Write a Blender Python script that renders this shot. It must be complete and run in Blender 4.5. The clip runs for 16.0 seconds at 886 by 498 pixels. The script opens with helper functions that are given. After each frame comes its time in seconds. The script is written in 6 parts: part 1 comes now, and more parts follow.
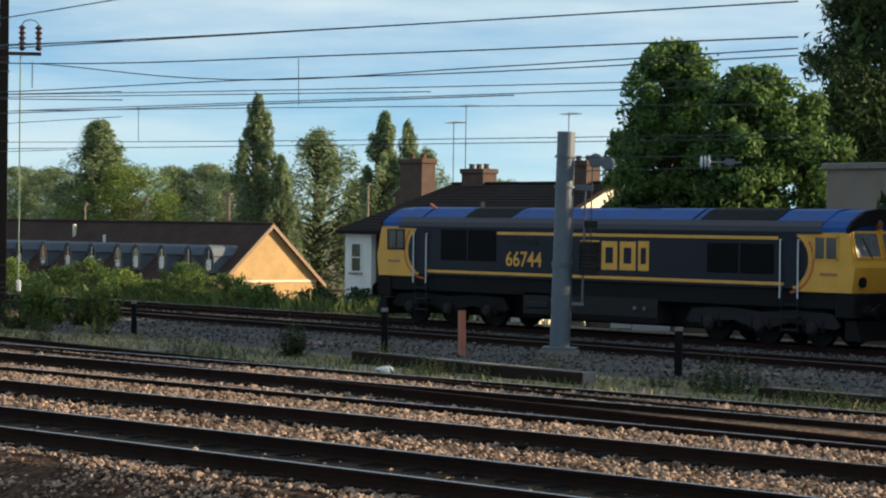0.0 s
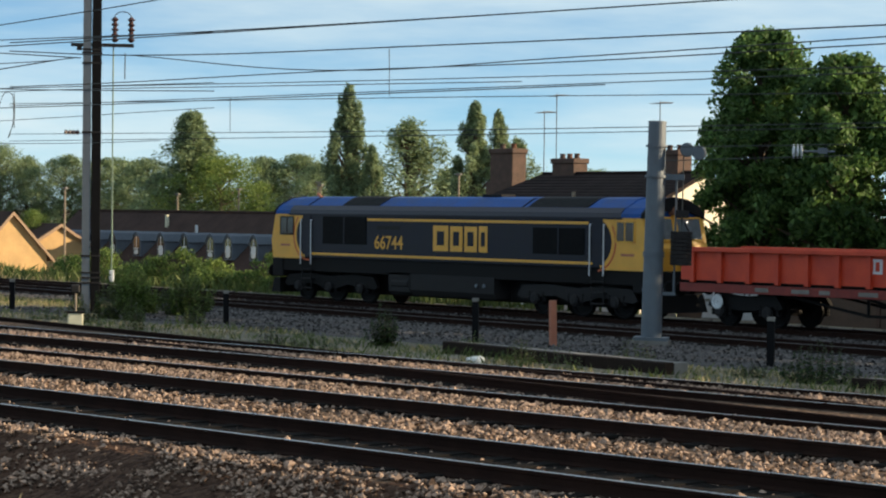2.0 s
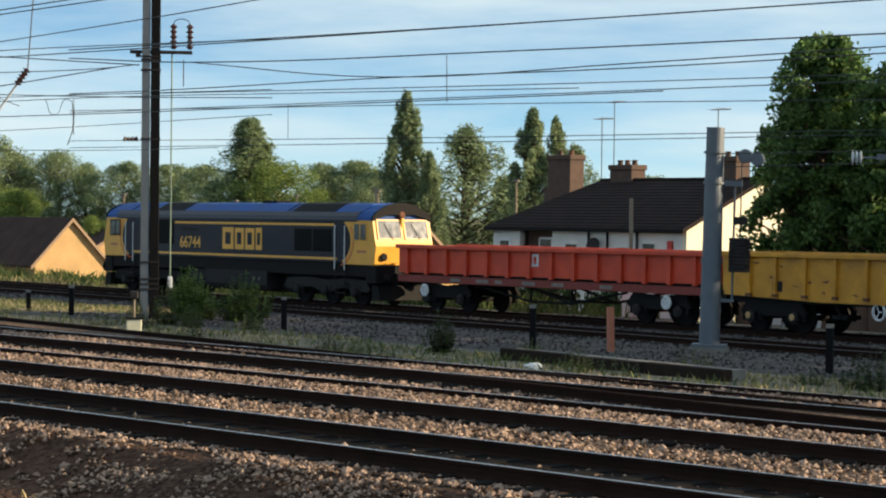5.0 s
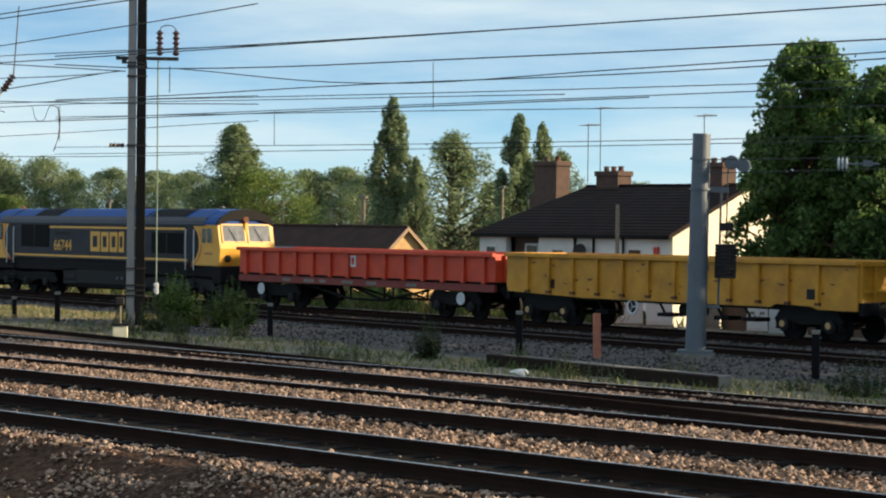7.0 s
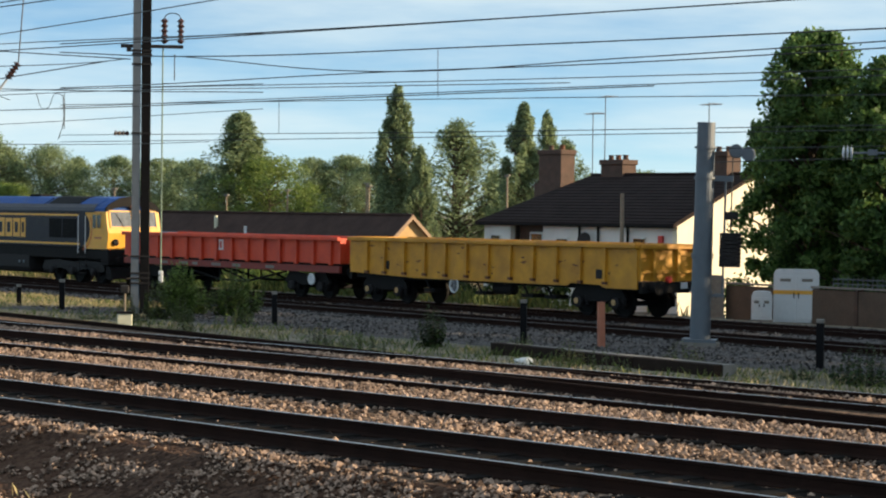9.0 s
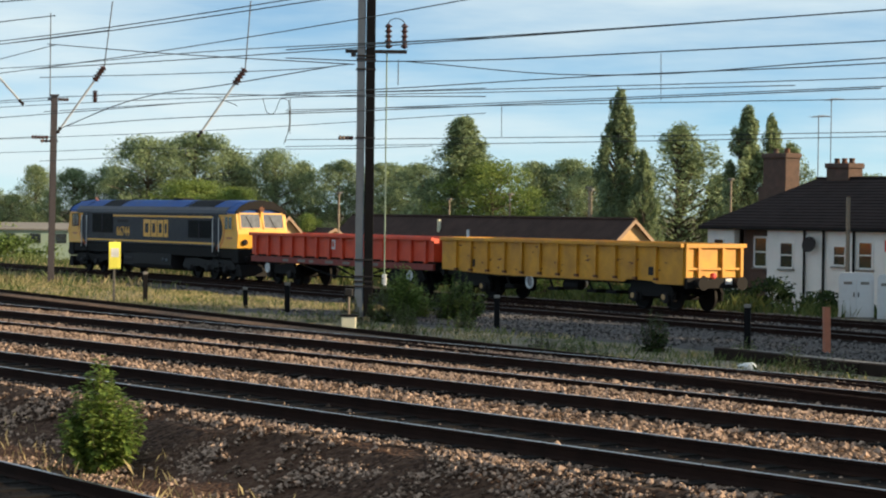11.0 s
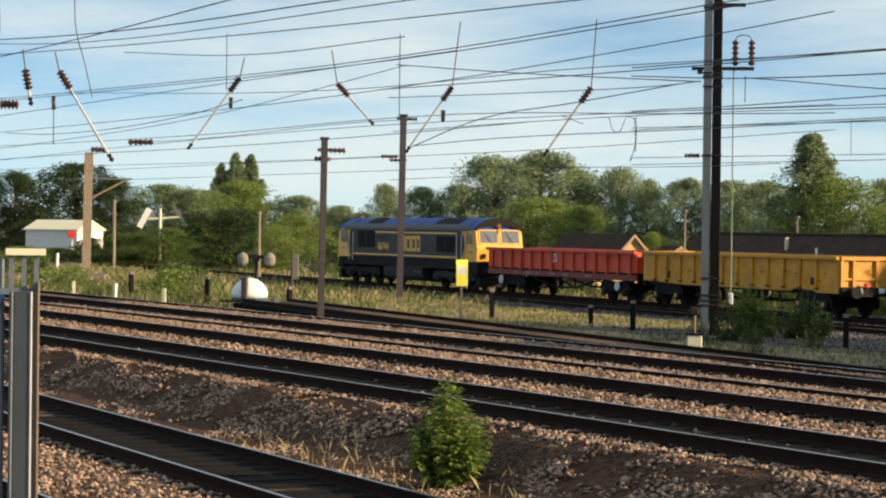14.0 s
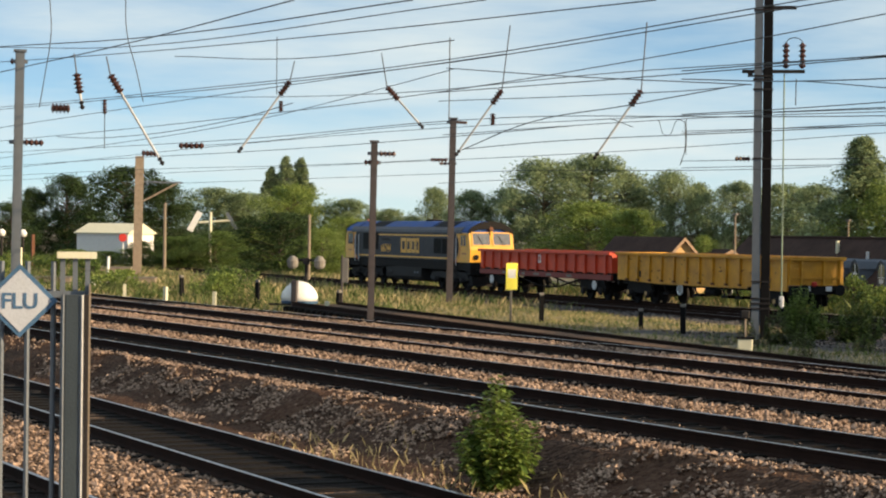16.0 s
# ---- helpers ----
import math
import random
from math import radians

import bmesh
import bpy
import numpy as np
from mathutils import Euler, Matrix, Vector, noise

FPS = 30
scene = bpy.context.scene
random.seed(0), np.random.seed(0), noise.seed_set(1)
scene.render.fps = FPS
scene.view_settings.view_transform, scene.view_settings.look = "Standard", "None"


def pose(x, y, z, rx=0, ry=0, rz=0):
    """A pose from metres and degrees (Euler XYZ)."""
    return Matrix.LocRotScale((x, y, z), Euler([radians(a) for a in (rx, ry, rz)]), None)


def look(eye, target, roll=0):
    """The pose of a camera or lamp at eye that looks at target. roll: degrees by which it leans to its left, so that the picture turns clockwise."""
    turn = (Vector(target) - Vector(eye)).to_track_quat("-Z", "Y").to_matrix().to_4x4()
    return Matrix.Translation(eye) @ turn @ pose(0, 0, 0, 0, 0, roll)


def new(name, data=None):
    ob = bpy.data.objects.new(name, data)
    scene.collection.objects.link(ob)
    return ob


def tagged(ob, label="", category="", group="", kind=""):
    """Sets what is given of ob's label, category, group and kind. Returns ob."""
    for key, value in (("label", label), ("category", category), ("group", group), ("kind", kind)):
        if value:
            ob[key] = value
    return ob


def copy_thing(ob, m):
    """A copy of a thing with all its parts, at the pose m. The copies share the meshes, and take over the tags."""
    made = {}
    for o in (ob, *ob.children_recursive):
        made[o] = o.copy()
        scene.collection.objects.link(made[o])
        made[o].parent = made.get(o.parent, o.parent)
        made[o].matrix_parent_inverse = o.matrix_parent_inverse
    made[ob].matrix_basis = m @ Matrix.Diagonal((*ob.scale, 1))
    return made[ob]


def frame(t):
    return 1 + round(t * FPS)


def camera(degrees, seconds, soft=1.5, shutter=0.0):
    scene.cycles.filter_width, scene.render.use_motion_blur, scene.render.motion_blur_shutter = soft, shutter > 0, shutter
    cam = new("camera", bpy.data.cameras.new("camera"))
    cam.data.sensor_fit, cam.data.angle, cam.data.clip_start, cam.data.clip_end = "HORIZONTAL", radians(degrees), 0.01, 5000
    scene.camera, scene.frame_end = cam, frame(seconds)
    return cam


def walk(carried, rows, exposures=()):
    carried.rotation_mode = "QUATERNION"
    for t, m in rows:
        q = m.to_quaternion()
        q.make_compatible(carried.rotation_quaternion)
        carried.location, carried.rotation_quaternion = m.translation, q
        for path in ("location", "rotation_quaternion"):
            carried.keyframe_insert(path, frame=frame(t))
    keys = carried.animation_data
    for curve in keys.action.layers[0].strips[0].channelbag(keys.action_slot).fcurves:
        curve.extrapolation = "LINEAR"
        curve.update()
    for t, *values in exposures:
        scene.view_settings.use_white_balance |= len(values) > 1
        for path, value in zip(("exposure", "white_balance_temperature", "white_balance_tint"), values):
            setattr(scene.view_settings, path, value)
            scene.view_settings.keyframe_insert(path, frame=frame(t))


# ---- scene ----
cam = camera(22.18, 16.0, soft=2.1)
EYE = Vector((0.0, 0.0, 3.34))


def aim(yaw, pitch, roll):
    """Pose of the held camera: degrees turned left from +Y, degrees up, lean."""
    a, b = radians(yaw), radians(pitch)
    way = Vector((-math.sin(a) * math.cos(b), math.cos(a) * math.cos(b), math.sin(b)))
    return look(EYE, EYE + way * 10, roll)


TURNS = [(0.0, 48.376, -0.668, 0.710), (0.5, 49.639, -0.744, 0.628), (1.0, 49.996, -0.770, 0.558), (1.5, 50.437, -0.783, 0.540), (2.0, 50.674, -0.948, 0.600), (2.5, 50.956, -0.922, 0.585), (3.0, 51.196, -0.901, 0.546), (3.5, 51.524, -0.839, 0.505), (4.0, 51.875, -0.865, 0.534), (4.2, 52.045, -0.892, 0.638), (6.5, 52.159, -0.706, 0.604), (7.0, 51.788, -0.636, 0.593), (7.5, 51.593, -0.725, 0.638), (8.0, 51.618, -0.831, 0.580), (8.2, 51.658, -0.869, 0.615), (10.3, 54.534, -1.018, 0.725), (10.5, 55.639, -0.933, 0.776), (11.0, 57.531, -0.900, 0.705), (11.5, 59.802, -0.803, 0.568), (12.0, 62.151, -0.922, 0.505), (12.5, 63.855, -1.091, 0.446), (13.0, 65.124, -0.921, 0.424), (13.5, 65.996, -0.717, 0.577), (14.0, 66.282, -0.549, 0.705), (14.5, 66.646, -0.643, 0.651), (15.0, 66.904, -0.732, 0.691), (15.5, 67.267, -0.634, 0.637), (16.0, 67.543, -0.479, 0.700)]
walk(cam, [(t, aim(y, p, r)) for t, y, p, r in TURNS], exposures=[(0.0, 0.79, 6320, 4.5), (4.2, 0.83, 6390, 5), (8.2, 0.87, 6430, 5.5), (10.5, 0.90, 6500, 6), (11.5, 0.77, 6600, 6.5), (12.0, 0.69, 6750, 7.5), (12.5, 0.84, 6880, 8.5), (16.0, 0.82, 6920, 9)])

# ---- light ----
SUN_AZ, SUN_EL = 50.0, 17.0     # degrees from +X towards +Y; height
sun_way = Vector((math.cos(radians(SUN_AZ)) * math.cos(radians(SUN_EL)), math.sin(radians(SUN_AZ)) * math.cos(radians(SUN_EL)), math.sin(radians(SUN_EL))))
sun = new("sun", bpy.data.lights.new("sun", "SUN"))
sun.data.energy, sun.data.angle, sun.data.color = 5.0, radians(0.6), (1.0, 0.76, 0.50)
sun.matrix_basis = look(sun_way * 100, (0, 0, 0))
scene.view_settings.exposure = 0.85

world = bpy.data.worlds.new("evening_sky")
scene.world = world
world.use_nodes = True
wn, wl = world.node_tree.nodes, world.node_tree.links
bg = wn["Background"]
coord = wn.new("ShaderNodeTexCoord")
lift = wn.new("ShaderNodeMapping")
lift.inputs["Scale"].default_value = (1, 1, 2.0)
lift.inputs["Location"].default_value = (0, 0, 0.075)
wl.new(coord.outputs["Generated"], lift.inputs["Vector"])
sky = wn.new("ShaderNodeTexSky")
sky.sky_type, sky.sun_disc = "NISHITA", False
sky.sun_elevation, sky.sun_rotation = radians(SUN_EL), radians(90 - SUN_AZ)
sky.air_density, sky.dust_density, sky.ozone_density = 1.0, 0.6, 1.6
wl.new(lift.outputs["Vector"], sky.inputs["Vector"])
stretch = wn.new("ShaderNodeMapping")
stretch.inputs["Scale"].default_value = (2.4, 2.4, 15.0)
wl.new(coord.outputs["Generated"], stretch.inputs["Vector"])
cl = wn.new("ShaderNodeTexNoise")
cl.inputs["Scale"].default_value, cl.inputs["Detail"].default_value, cl.inputs["Roughness"].default_value = 1.5, 7.0, 0.55
wl.new(stretch.outputs["Vector"], cl.inputs["Vector"])
ramp = wn.new("ShaderNodeValToRGB")
ramp.color_ramp.elements[0].position, ramp.color_ramp.elements[1].position = 0.38, 0.63
ramp.color_ramp.elements[0].color, ramp.color_ramp.elements[1].color = (0.13, 0.13, 0.13, 1), (0.9, 0.9, 0.9, 1)
wl.new(cl.outputs["Fac"], ramp.inputs["Fac"])
mixc = wn.new("ShaderNodeMix")
mixc.data_type = "RGBA"
mixc.inputs["B"].default_value = (5.4, 6.1, 6.4, 1)
wl.new(ramp.outputs["Color"], mixc.inputs["Factor"])
tint = wn.new("ShaderNodeMix")
tint.data_type, tint.blend_type = "RGBA", "MULTIPLY"
tint.inputs["Factor"].default_value = 1.0
tint.inputs["B"].default_value = (1.0, 1.28, 1.42, 1)
wl.new(sky.outputs["Color"], tint.inputs["A"])
wl.new(tint.outputs["Result"], mixc.inputs["A"])
wl.new(mixc.outputs["Result"], bg.inputs["Color"])
bg.inputs["Strength"].default_value = 0.082

# ---- materials ----


def mat(name, col, rough=0.6, metal=0.0, var=0.18, scale=6.0, fine=60.0, bump=0.15, col2=None, island=False, spec=0.5, translucent=0.0):
    """A paint or stone: two scales of noise vary its colour, roughness and relief."""
    m = bpy.data.materials.new(name)
    m.use_nodes = True
    n, l = m.node_tree.nodes, m.node_tree.links
    b = n["Principled BSDF"]
    b.inputs["Metallic"].default_value = metal
    b.inputs["Specular IOR Level"].default_value = spec
    c = n.new("ShaderNodeTexCoord")
    big, small = n.new("ShaderNodeTexNoise"), n.new("ShaderNodeTexNoise")
    big.inputs["Scale"].default_value, big.inputs["Detail"].default_value = scale, 4
    small.inputs["Scale"].default_value, small.inputs["Detail"].default_value = fine, 3
    for q in (big, small):
        l.new(c.outputs["Object"], q.inputs["Vector"])
    r = n.new("ShaderNodeValToRGB")
    lo = [max(0.0, v * (1 - var)) for v in col]
    hi = list(col2) if col2 else [min(1.0, v * (1 + var)) for v in col]
    r.color_ramp.elements[0].position, r.color_ramp.elements[1].position = 0.32, 0.68
    r.color_ramp.elements[0].color, r.color_ramp.elements[1].color = (*lo, 1), (*hi, 1)
    add = n.new("ShaderNodeMath")
    add.operation = "MULTIPLY_ADD"
    add.inputs[1].default_value, add.inputs[2].default_value = 0.45, 0.0
    l.new(small.outputs["Fac"], add.inputs[0])
    mid = n.new("ShaderNodeMath")
    mid.operation = "MULTIPLY_ADD"
    mid.inputs[1].default_value = 0.55
    l.new(big.outputs["Fac"], mid.inputs[0])
    l.new(add.outputs[0], mid.inputs[2])
    src = mid.outputs[0]
    if island:
        g = n.new("ShaderNodeNewGeometry")
        k = n.new("ShaderNodeMath")
        k.operation = "MULTIPLY_ADD"
        k.inputs[1].default_value, k.inputs[2].default_value = 0.5, -0.25
        l.new(g.outputs["Random Per Island"], k.inputs[0])
        s2 = n.new("ShaderNodeMath")
        l.new(k.outputs[0], s2.inputs[0])
        l.new(src, s2.inputs[1])
        src = s2.outputs[0]
    l.new(src, r.inputs["Fac"])
    l.new(r.outputs["Color"], b.inputs["Base Color"])
    rr = n.new("ShaderNodeMapRange")
    rr.inputs["To Min"].default_value, rr.inputs["To Max"].default_value = max(0.05, rough - 0.12), min(1.0, rough + 0.12)
    l.new(big.outputs["Fac"], rr.inputs["Value"])
    l.new(rr.outputs["Result"], b.inputs["Roughness"])
    if bump:
        bp = n.new("ShaderNodeBump")
        bp.inputs["Strength"].default_value, bp.inputs["Distance"].default_value = bump, 0.02
        l.new(small.outputs["Fac"], bp.inputs["Height"])
        l.new(bp.outputs["Normal"], b.inputs["Normal"])
    if translucent:
        tr, ms = n.new("ShaderNodeBsdfTranslucent"), n.new("ShaderNodeMixShader")
        l.new(r.outputs["Color"], tr.inputs["Color"])
        ms.inputs["Fac"].default_value = translucent
        l.new(b.outputs["BSDF"], ms.inputs[1])
        l.new(tr.outputs["BSDF"], ms.inputs[2])
        l.new(ms.outputs["Shader"], n["Material Output"].inputs["Surface"])
    return m


def stony(name, c0, c1, c2, size, bump=0.8):
    """Loose stone: cells with a colour each, and dirt between them."""
    m = mat(name, c0, 0.95, var=0.3, scale=0.35, fine=25, col2=c1, spec=0.08)
    n, l = m.node_tree.nodes, m.node_tree.links
    v = n.new("ShaderNodeTexVoronoi")
    v.inputs["Scale"].default_value = 1 / size
    tc = [q for q in n if q.type == "TEX_COORD"][0]
    l.new(tc.outputs["Object"], v.inputs["Vector"])
    mx = n.new("ShaderNodeMix")
    mx.data_type = "RGBA"
    b = n["Principled BSDF"]
    l.new([q for q in n if q.type == "VALTORGB"][0].outputs["Color"], mx.inputs["A"])
    mx.inputs["B"].default_value = (*c2, 1)
    sep = n.new("ShaderNodeSeparateColor")
    l.new(v.outputs["Color"], sep.inputs["Color"])
    pw = n.new("ShaderNodeMath")
    pw.operation = "MULTIPLY"
    pw.inputs[1].default_value = 0.75
    l.new(sep.outputs["Red"], pw.inputs[0])
    l.new(pw.outputs[0], mx.inputs["Factor"])
    l.new(mx.outputs["Result"], b.inputs["Base Color"])
    bp = n.new("ShaderNodeBump")
    bp.inputs["Strength"].default_value, bp.inputs["Distance"].default_value = bump, size * 0.6
    bp.invert = True
    l.new(v.outputs["Distance"], bp.inputs["Height"])
    l.new(bp.outputs["Normal"], b.inputs["Normal"])
    return m


def glass(name, col=(0.02, 0.025, 0.03), rough=0.06):
    m = mat(name, col, rough, var=0.3, bump=0, spec=0.9)
    return m


BALLAST = stony("ballast_bed", (0.045, 0.030, 0.022), (0.10, 0.066, 0.047), (0.24, 0.165, 0.115), 0.075, 1.0)
DIRT = stony("dark_dirty_ballast", (0.014, 0.010, 0.008), (0.075, 0.038, 0.024), (0.14, 0.085, 0.058), 0.06, 1.0)
GALV = mat("pale_galvanised_tube", (0.42, 0.43, 0.44), 0.5, metal=0.2, var=0.12)
# near-black tone combines oil stains with painted-in shade of the rails
OILSHADEBED = stony("oily_shaded_ballast", (0.005, 0.004, 0.004), (0.010, 0.008, 0.007), (0.018, 0.014, 0.012), 0.07, 1.0)
DARKBED = stony("cinder_bed", (0.05, 0.047, 0.047), (0.085, 0.08, 0.08), (0.15, 0.138, 0.135), 0.08, 1.0)
DARKSTONE = mat("dark_stone", (0.05, 0.046, 0.045), 0.95, var=0.5, scale=9, col2=(0.17, 0.155, 0.15), island=True, bump=0, spec=0.08)
STONE = mat("ballast_stone", (0.12, 0.080, 0.060), 0.95, var=0.5, scale=9, col2=(0.40, 0.285, 0.215), island=True, bump=0, spec=0.08)
EARTH = mat("verge_earth", (0.11, 0.10, 0.078), 0.95, var=0.4, scale=0.5, fine=9, bump=0.6, col2=(0.29, 0.255, 0.19), spec=0.08)
RAIL = mat("rusty_rail", (0.024, 0.013, 0.010), 0.9, var=0.35, scale=3, spec=0.08)
RAILTOP = mat("polished_rail_head", (0.36, 0.35, 0.36), 0.3, metal=1.0, var=0.12, bump=0)
CONCRETE = mat("weathered_concrete", (0.20, 0.185, 0.165), 0.9, var=0.25)
# sleepers carry the rails' shade in their colour on top of grime
SLEEPER = mat("grimy_shaded_concrete_sleeper", (0.008, 0.007, 0.006), 0.9, var=0.4, col2=(0.018, 0.015, 0.013), spec=0.08)
TIMBER = mat("weathered_timber", (0.028, 0.02, 0.016), 0.95, var=0.35, scale=4, spec=0.08)
POSTWOOD = mat("concrete_pole", (0.25, 0.20, 0.15), 0.9, var=0.25)
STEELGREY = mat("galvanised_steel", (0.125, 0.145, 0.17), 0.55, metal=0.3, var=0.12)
# blue-grey darkened to carry the shaded face of the fence post
POSTBLUE = mat("blue_grey_shaded_post", (0.024, 0.037, 0.048), 0.6, var=0.2, scale=3)
STEELDARK = mat("dark_painted_steel", (0.018, 0.015, 0.015), 0.65, var=0.3, spec=0.3)
RUSTY = mat("rusted_steel_mast", (0.06, 0.05, 0.053), 0.7, var=0.3)
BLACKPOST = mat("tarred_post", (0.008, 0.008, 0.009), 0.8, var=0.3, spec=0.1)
ORANGE = mat("faded_orange_plastic", (0.42, 0.15, 0.085), 0.7)
WHITE = mat("white_paint", (0.72, 0.72, 0.70), 0.55, var=0.08)
CREAM = mat("cream_paint", (0.62, 0.60, 0.45), 0.6, var=0.12)
INSUL = mat("brown_porcelain", (0.06, 0.028, 0.024), 0.25, var=0.2, bump=0)
WIRE = mat("copper_wire", (0.035, 0.04, 0.04), 0.6, var=0.1, bump=0)
GREENWIRE = mat("verdigris_rod", (0.20, 0.27, 0.21), 0.7, var=0.2, bump=0)
BLUE = mat("dark_blue_coach_paint", (0.008, 0.009, 0.019), 0.5, var=0.3, scale=2, spec=0.3)
ROOFBLUE = mat("mid_blue_roof_paint", (0.006, 0.06, 0.25), 0.52, var=0.4, scale=1.5, spec=0.25)
CANTRAIL = mat("dusty_purple_black_paint", (0.018, 0.016, 0.028), 0.45, var=0.4, scale=1.5)
YELLOW = mat("warning_yellow_paint", (0.72, 0.37, 0.045), 0.4, var=0.12, scale=2)
BLACK = mat("oily_black_underframe", (0.008, 0.0075, 0.008), 0.75, var=0.4, scale=4, spec=0.2)
GRILLE = mat("black_grille", (0.004, 0.004, 0.005), 0.7, var=0.2, spec=0.15)
GREYMETAL = mat("grimy_grey_frame", (0.018, 0.017, 0.018), 0.7, var=0.4, scale=3, spec=0.25)
RED = mat("faded_red_wagon_paint", (0.60, 0.045, 0.016), 0.55, var=0.25, scale=1.4, col2=(0.70, 0.085, 0.03))
REDDARK = mat("dull_red_frame_paint", (0.20, 0.026, 0.018), 0.6, var=0.3)
WAGYELLOW = mat("scuffed_ochre_wagon_paint", (0.58, 0.25, 0.015), 0.55, var=0.4, scale=1.6, col2=(0.72, 0.35, 0.025))
RUST = mat("rust", (0.13, 0.055, 0.03), 0.9, var=0.4)
LAMPRED = mat("orange_red_band", (0.5, 0.1, 0.03), 0.5)
GLASS = glass("cab_glass")
# paler tint puts the sun's glare into the windscreen colour
PALEGLASS = glass("glare_paled_cab_glass", (0.14, 0.15, 0.16), 0.12)
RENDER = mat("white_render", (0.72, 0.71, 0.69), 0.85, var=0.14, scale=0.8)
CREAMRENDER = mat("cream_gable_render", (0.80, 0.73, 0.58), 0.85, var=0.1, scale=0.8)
SLATE = mat("dark_roof_slate", (0.030, 0.022, 0.021), 0.95, var=0.35, scale=1.2, fine=14, spec=0.1)
BROWNTILE = mat("brown_roof_tile", (0.055, 0.036, 0.031), 0.95, var=0.35, scale=1.0, fine=12, spec=0.1)
LEAD = mat("blue_grey_dormer_slate", (0.10, 0.12, 0.15), 0.7, var=0.2)
BUFFBRICK = mat("buff_brick", (0.48, 0.31, 0.14), 0.9, var=0.2, scale=1.0, fine=16)
DARKBRICK = mat("sooty_chimney_brick", (0.085, 0.052, 0.04), 0.9, var=0.4, scale=3)
BARGE = mat("bargeboard_timber", (0.30, 0.20, 0.13), 0.8)
FRAMEWHITE = mat("white_window_frame", (0.7, 0.7, 0.68), 0.5, var=0.05)
GREYWALL = mat("grey_brown_wall", (0.24, 0.20, 0.165), 0.9, var=0.2, scale=0.7)
HUTGREEN = mat("pale_green_cladding", (0.28, 0.36, 0.28), 0.7, var=0.12)
SIGNYELLOW = mat("sign_yellow", (0.92, 0.82, 0.10), 0.5, var=0.08)
SIGNBLUE = mat("sign_blue", (0.05, 0.12, 0.22), 0.5)
SIGNWHITE = mat("sign_white", (0.62, 0.64, 0.66), 0.5, var=0.06)
# grey holds the shade that lies on the diamond sign's face
SIGNGREY = mat("shaded_grey_sign_face", (0.42, 0.45, 0.50), 0.6, var=0.08)
SIGNRED = mat("sign_red", (0.55, 0.04, 0.03), 0.5)
BARK = mat("bark", (0.10, 0.075, 0.055), 0.95, var=0.35, bump=0.5)


def leafmat(name, lo, hi):
    return mat(name, lo, 0.6, var=0.25, scale=0.25, fine=2.0, bump=0, col2=hi, island=True, spec=0.25, translucent=0.4)


LEAF_MID = leafmat("mid_green_leaves", (0.06, 0.11, 0.03), (0.17, 0.24, 0.06))
LEAF_DARK = leafmat("dark_green_leaves", (0.022, 0.045, 0.016), (0.06, 0.10, 0.03))
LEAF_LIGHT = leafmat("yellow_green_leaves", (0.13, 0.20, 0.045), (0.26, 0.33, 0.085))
# paler than real leaves: distance haze is mixed into the colour
LEAF_FAR = leafmat("haze_paled_leaves", (0.155, 0.22, 0.12), (0.29, 0.36, 0.185))
LEAF_BIG = leafmat("deep_green_leaves", (0.05, 0.105, 0.028), (0.15, 0.25, 0.07))
LEAF_NEAR = leafmat("fresh_green_leaves", (0.12, 0.20, 0.04), (0.27, 0.36, 0.09))
GRASS = leafmat("dry_grass", (0.28, 0.24, 0.12), (0.58, 0.47, 0.25))
WEEDS = leafmat("green_weeds", (0.06, 0.10, 0.025), (0.15, 0.18, 0.06))

# ---- building helpers ----


def ob_of(name, verts, faces, material, parent=None, smooth=False):
    me = bpy.data.meshes.new(name)
    me.from_pydata([tuple(v) for v in verts], [], [tuple(f) for f in faces])
    me.materials.append(material)
    if smooth:
        me.polygons.foreach_set("use_smooth", [True] * len(me.polygons))
    o = new(name, me)
    if parent:
        o.parent = parent
    return o


def part(name, bm, material, parent=None, label="", smooth=False):
    bmesh.ops.recalc_face_normals(bm, faces=bm.faces[:])
    me = bpy.data.meshes.new(name)
    bm.to_mesh(me)
    bm.free()
    me.materials.append(material)
    if smooth:
        me.polygons.foreach_set("use_smooth", [True] * len(me.polygons))
    o = new(name, me)
    if parent:
        o.parent = parent
    if label:
        o["label"] = label
    return o


def empty(name, m, label, category, group=""):
    o = new(name)
    o.empty_display_size = 0.2
    o.matrix_basis = m
    return tagged(o, label, category, group)


def box(bm, x0, x1, y0, y1, z0, z1, bevel=0.0):
    r = bmesh.ops.create_cube(bm, size=1.0, matrix=Matrix.LocRotScale(((x0 + x1) / 2, (y0 + y1) / 2, (z0 + z1) / 2), None, (abs(x1 - x0), abs(y1 - y0), abs(z1 - z0))))
    if bevel:
        es = list({e for v in r["verts"] for e in v.link_edges})
        bmesh.ops.bevel(bm, geom=es, offset=bevel, segments=1, affect="EDGES", profile=0.5)
    return bm


def B(*a, bevel=0.0):
    return box(bmesh.new(), *a, bevel=bevel)


def rod(bm, p, q, r0, r1=None, n=8):
    p, q = Vector(p), Vector(q)
    d = q - p
    m = Matrix.Translation((p + q) / 2) @ d.to_track_quat("Z", "Y").to_matrix().to_4x4()
    bmesh.ops.create_cone(bm, cap_ends=True, segments=n, radius1=r0, radius2=r0 if r1 is None else r1, depth=d.length, matrix=m)
    return bm


def R(p, q, r0, r1=None, n=8):
    return rod(bmesh.new(), p, q, r0, r1, n)


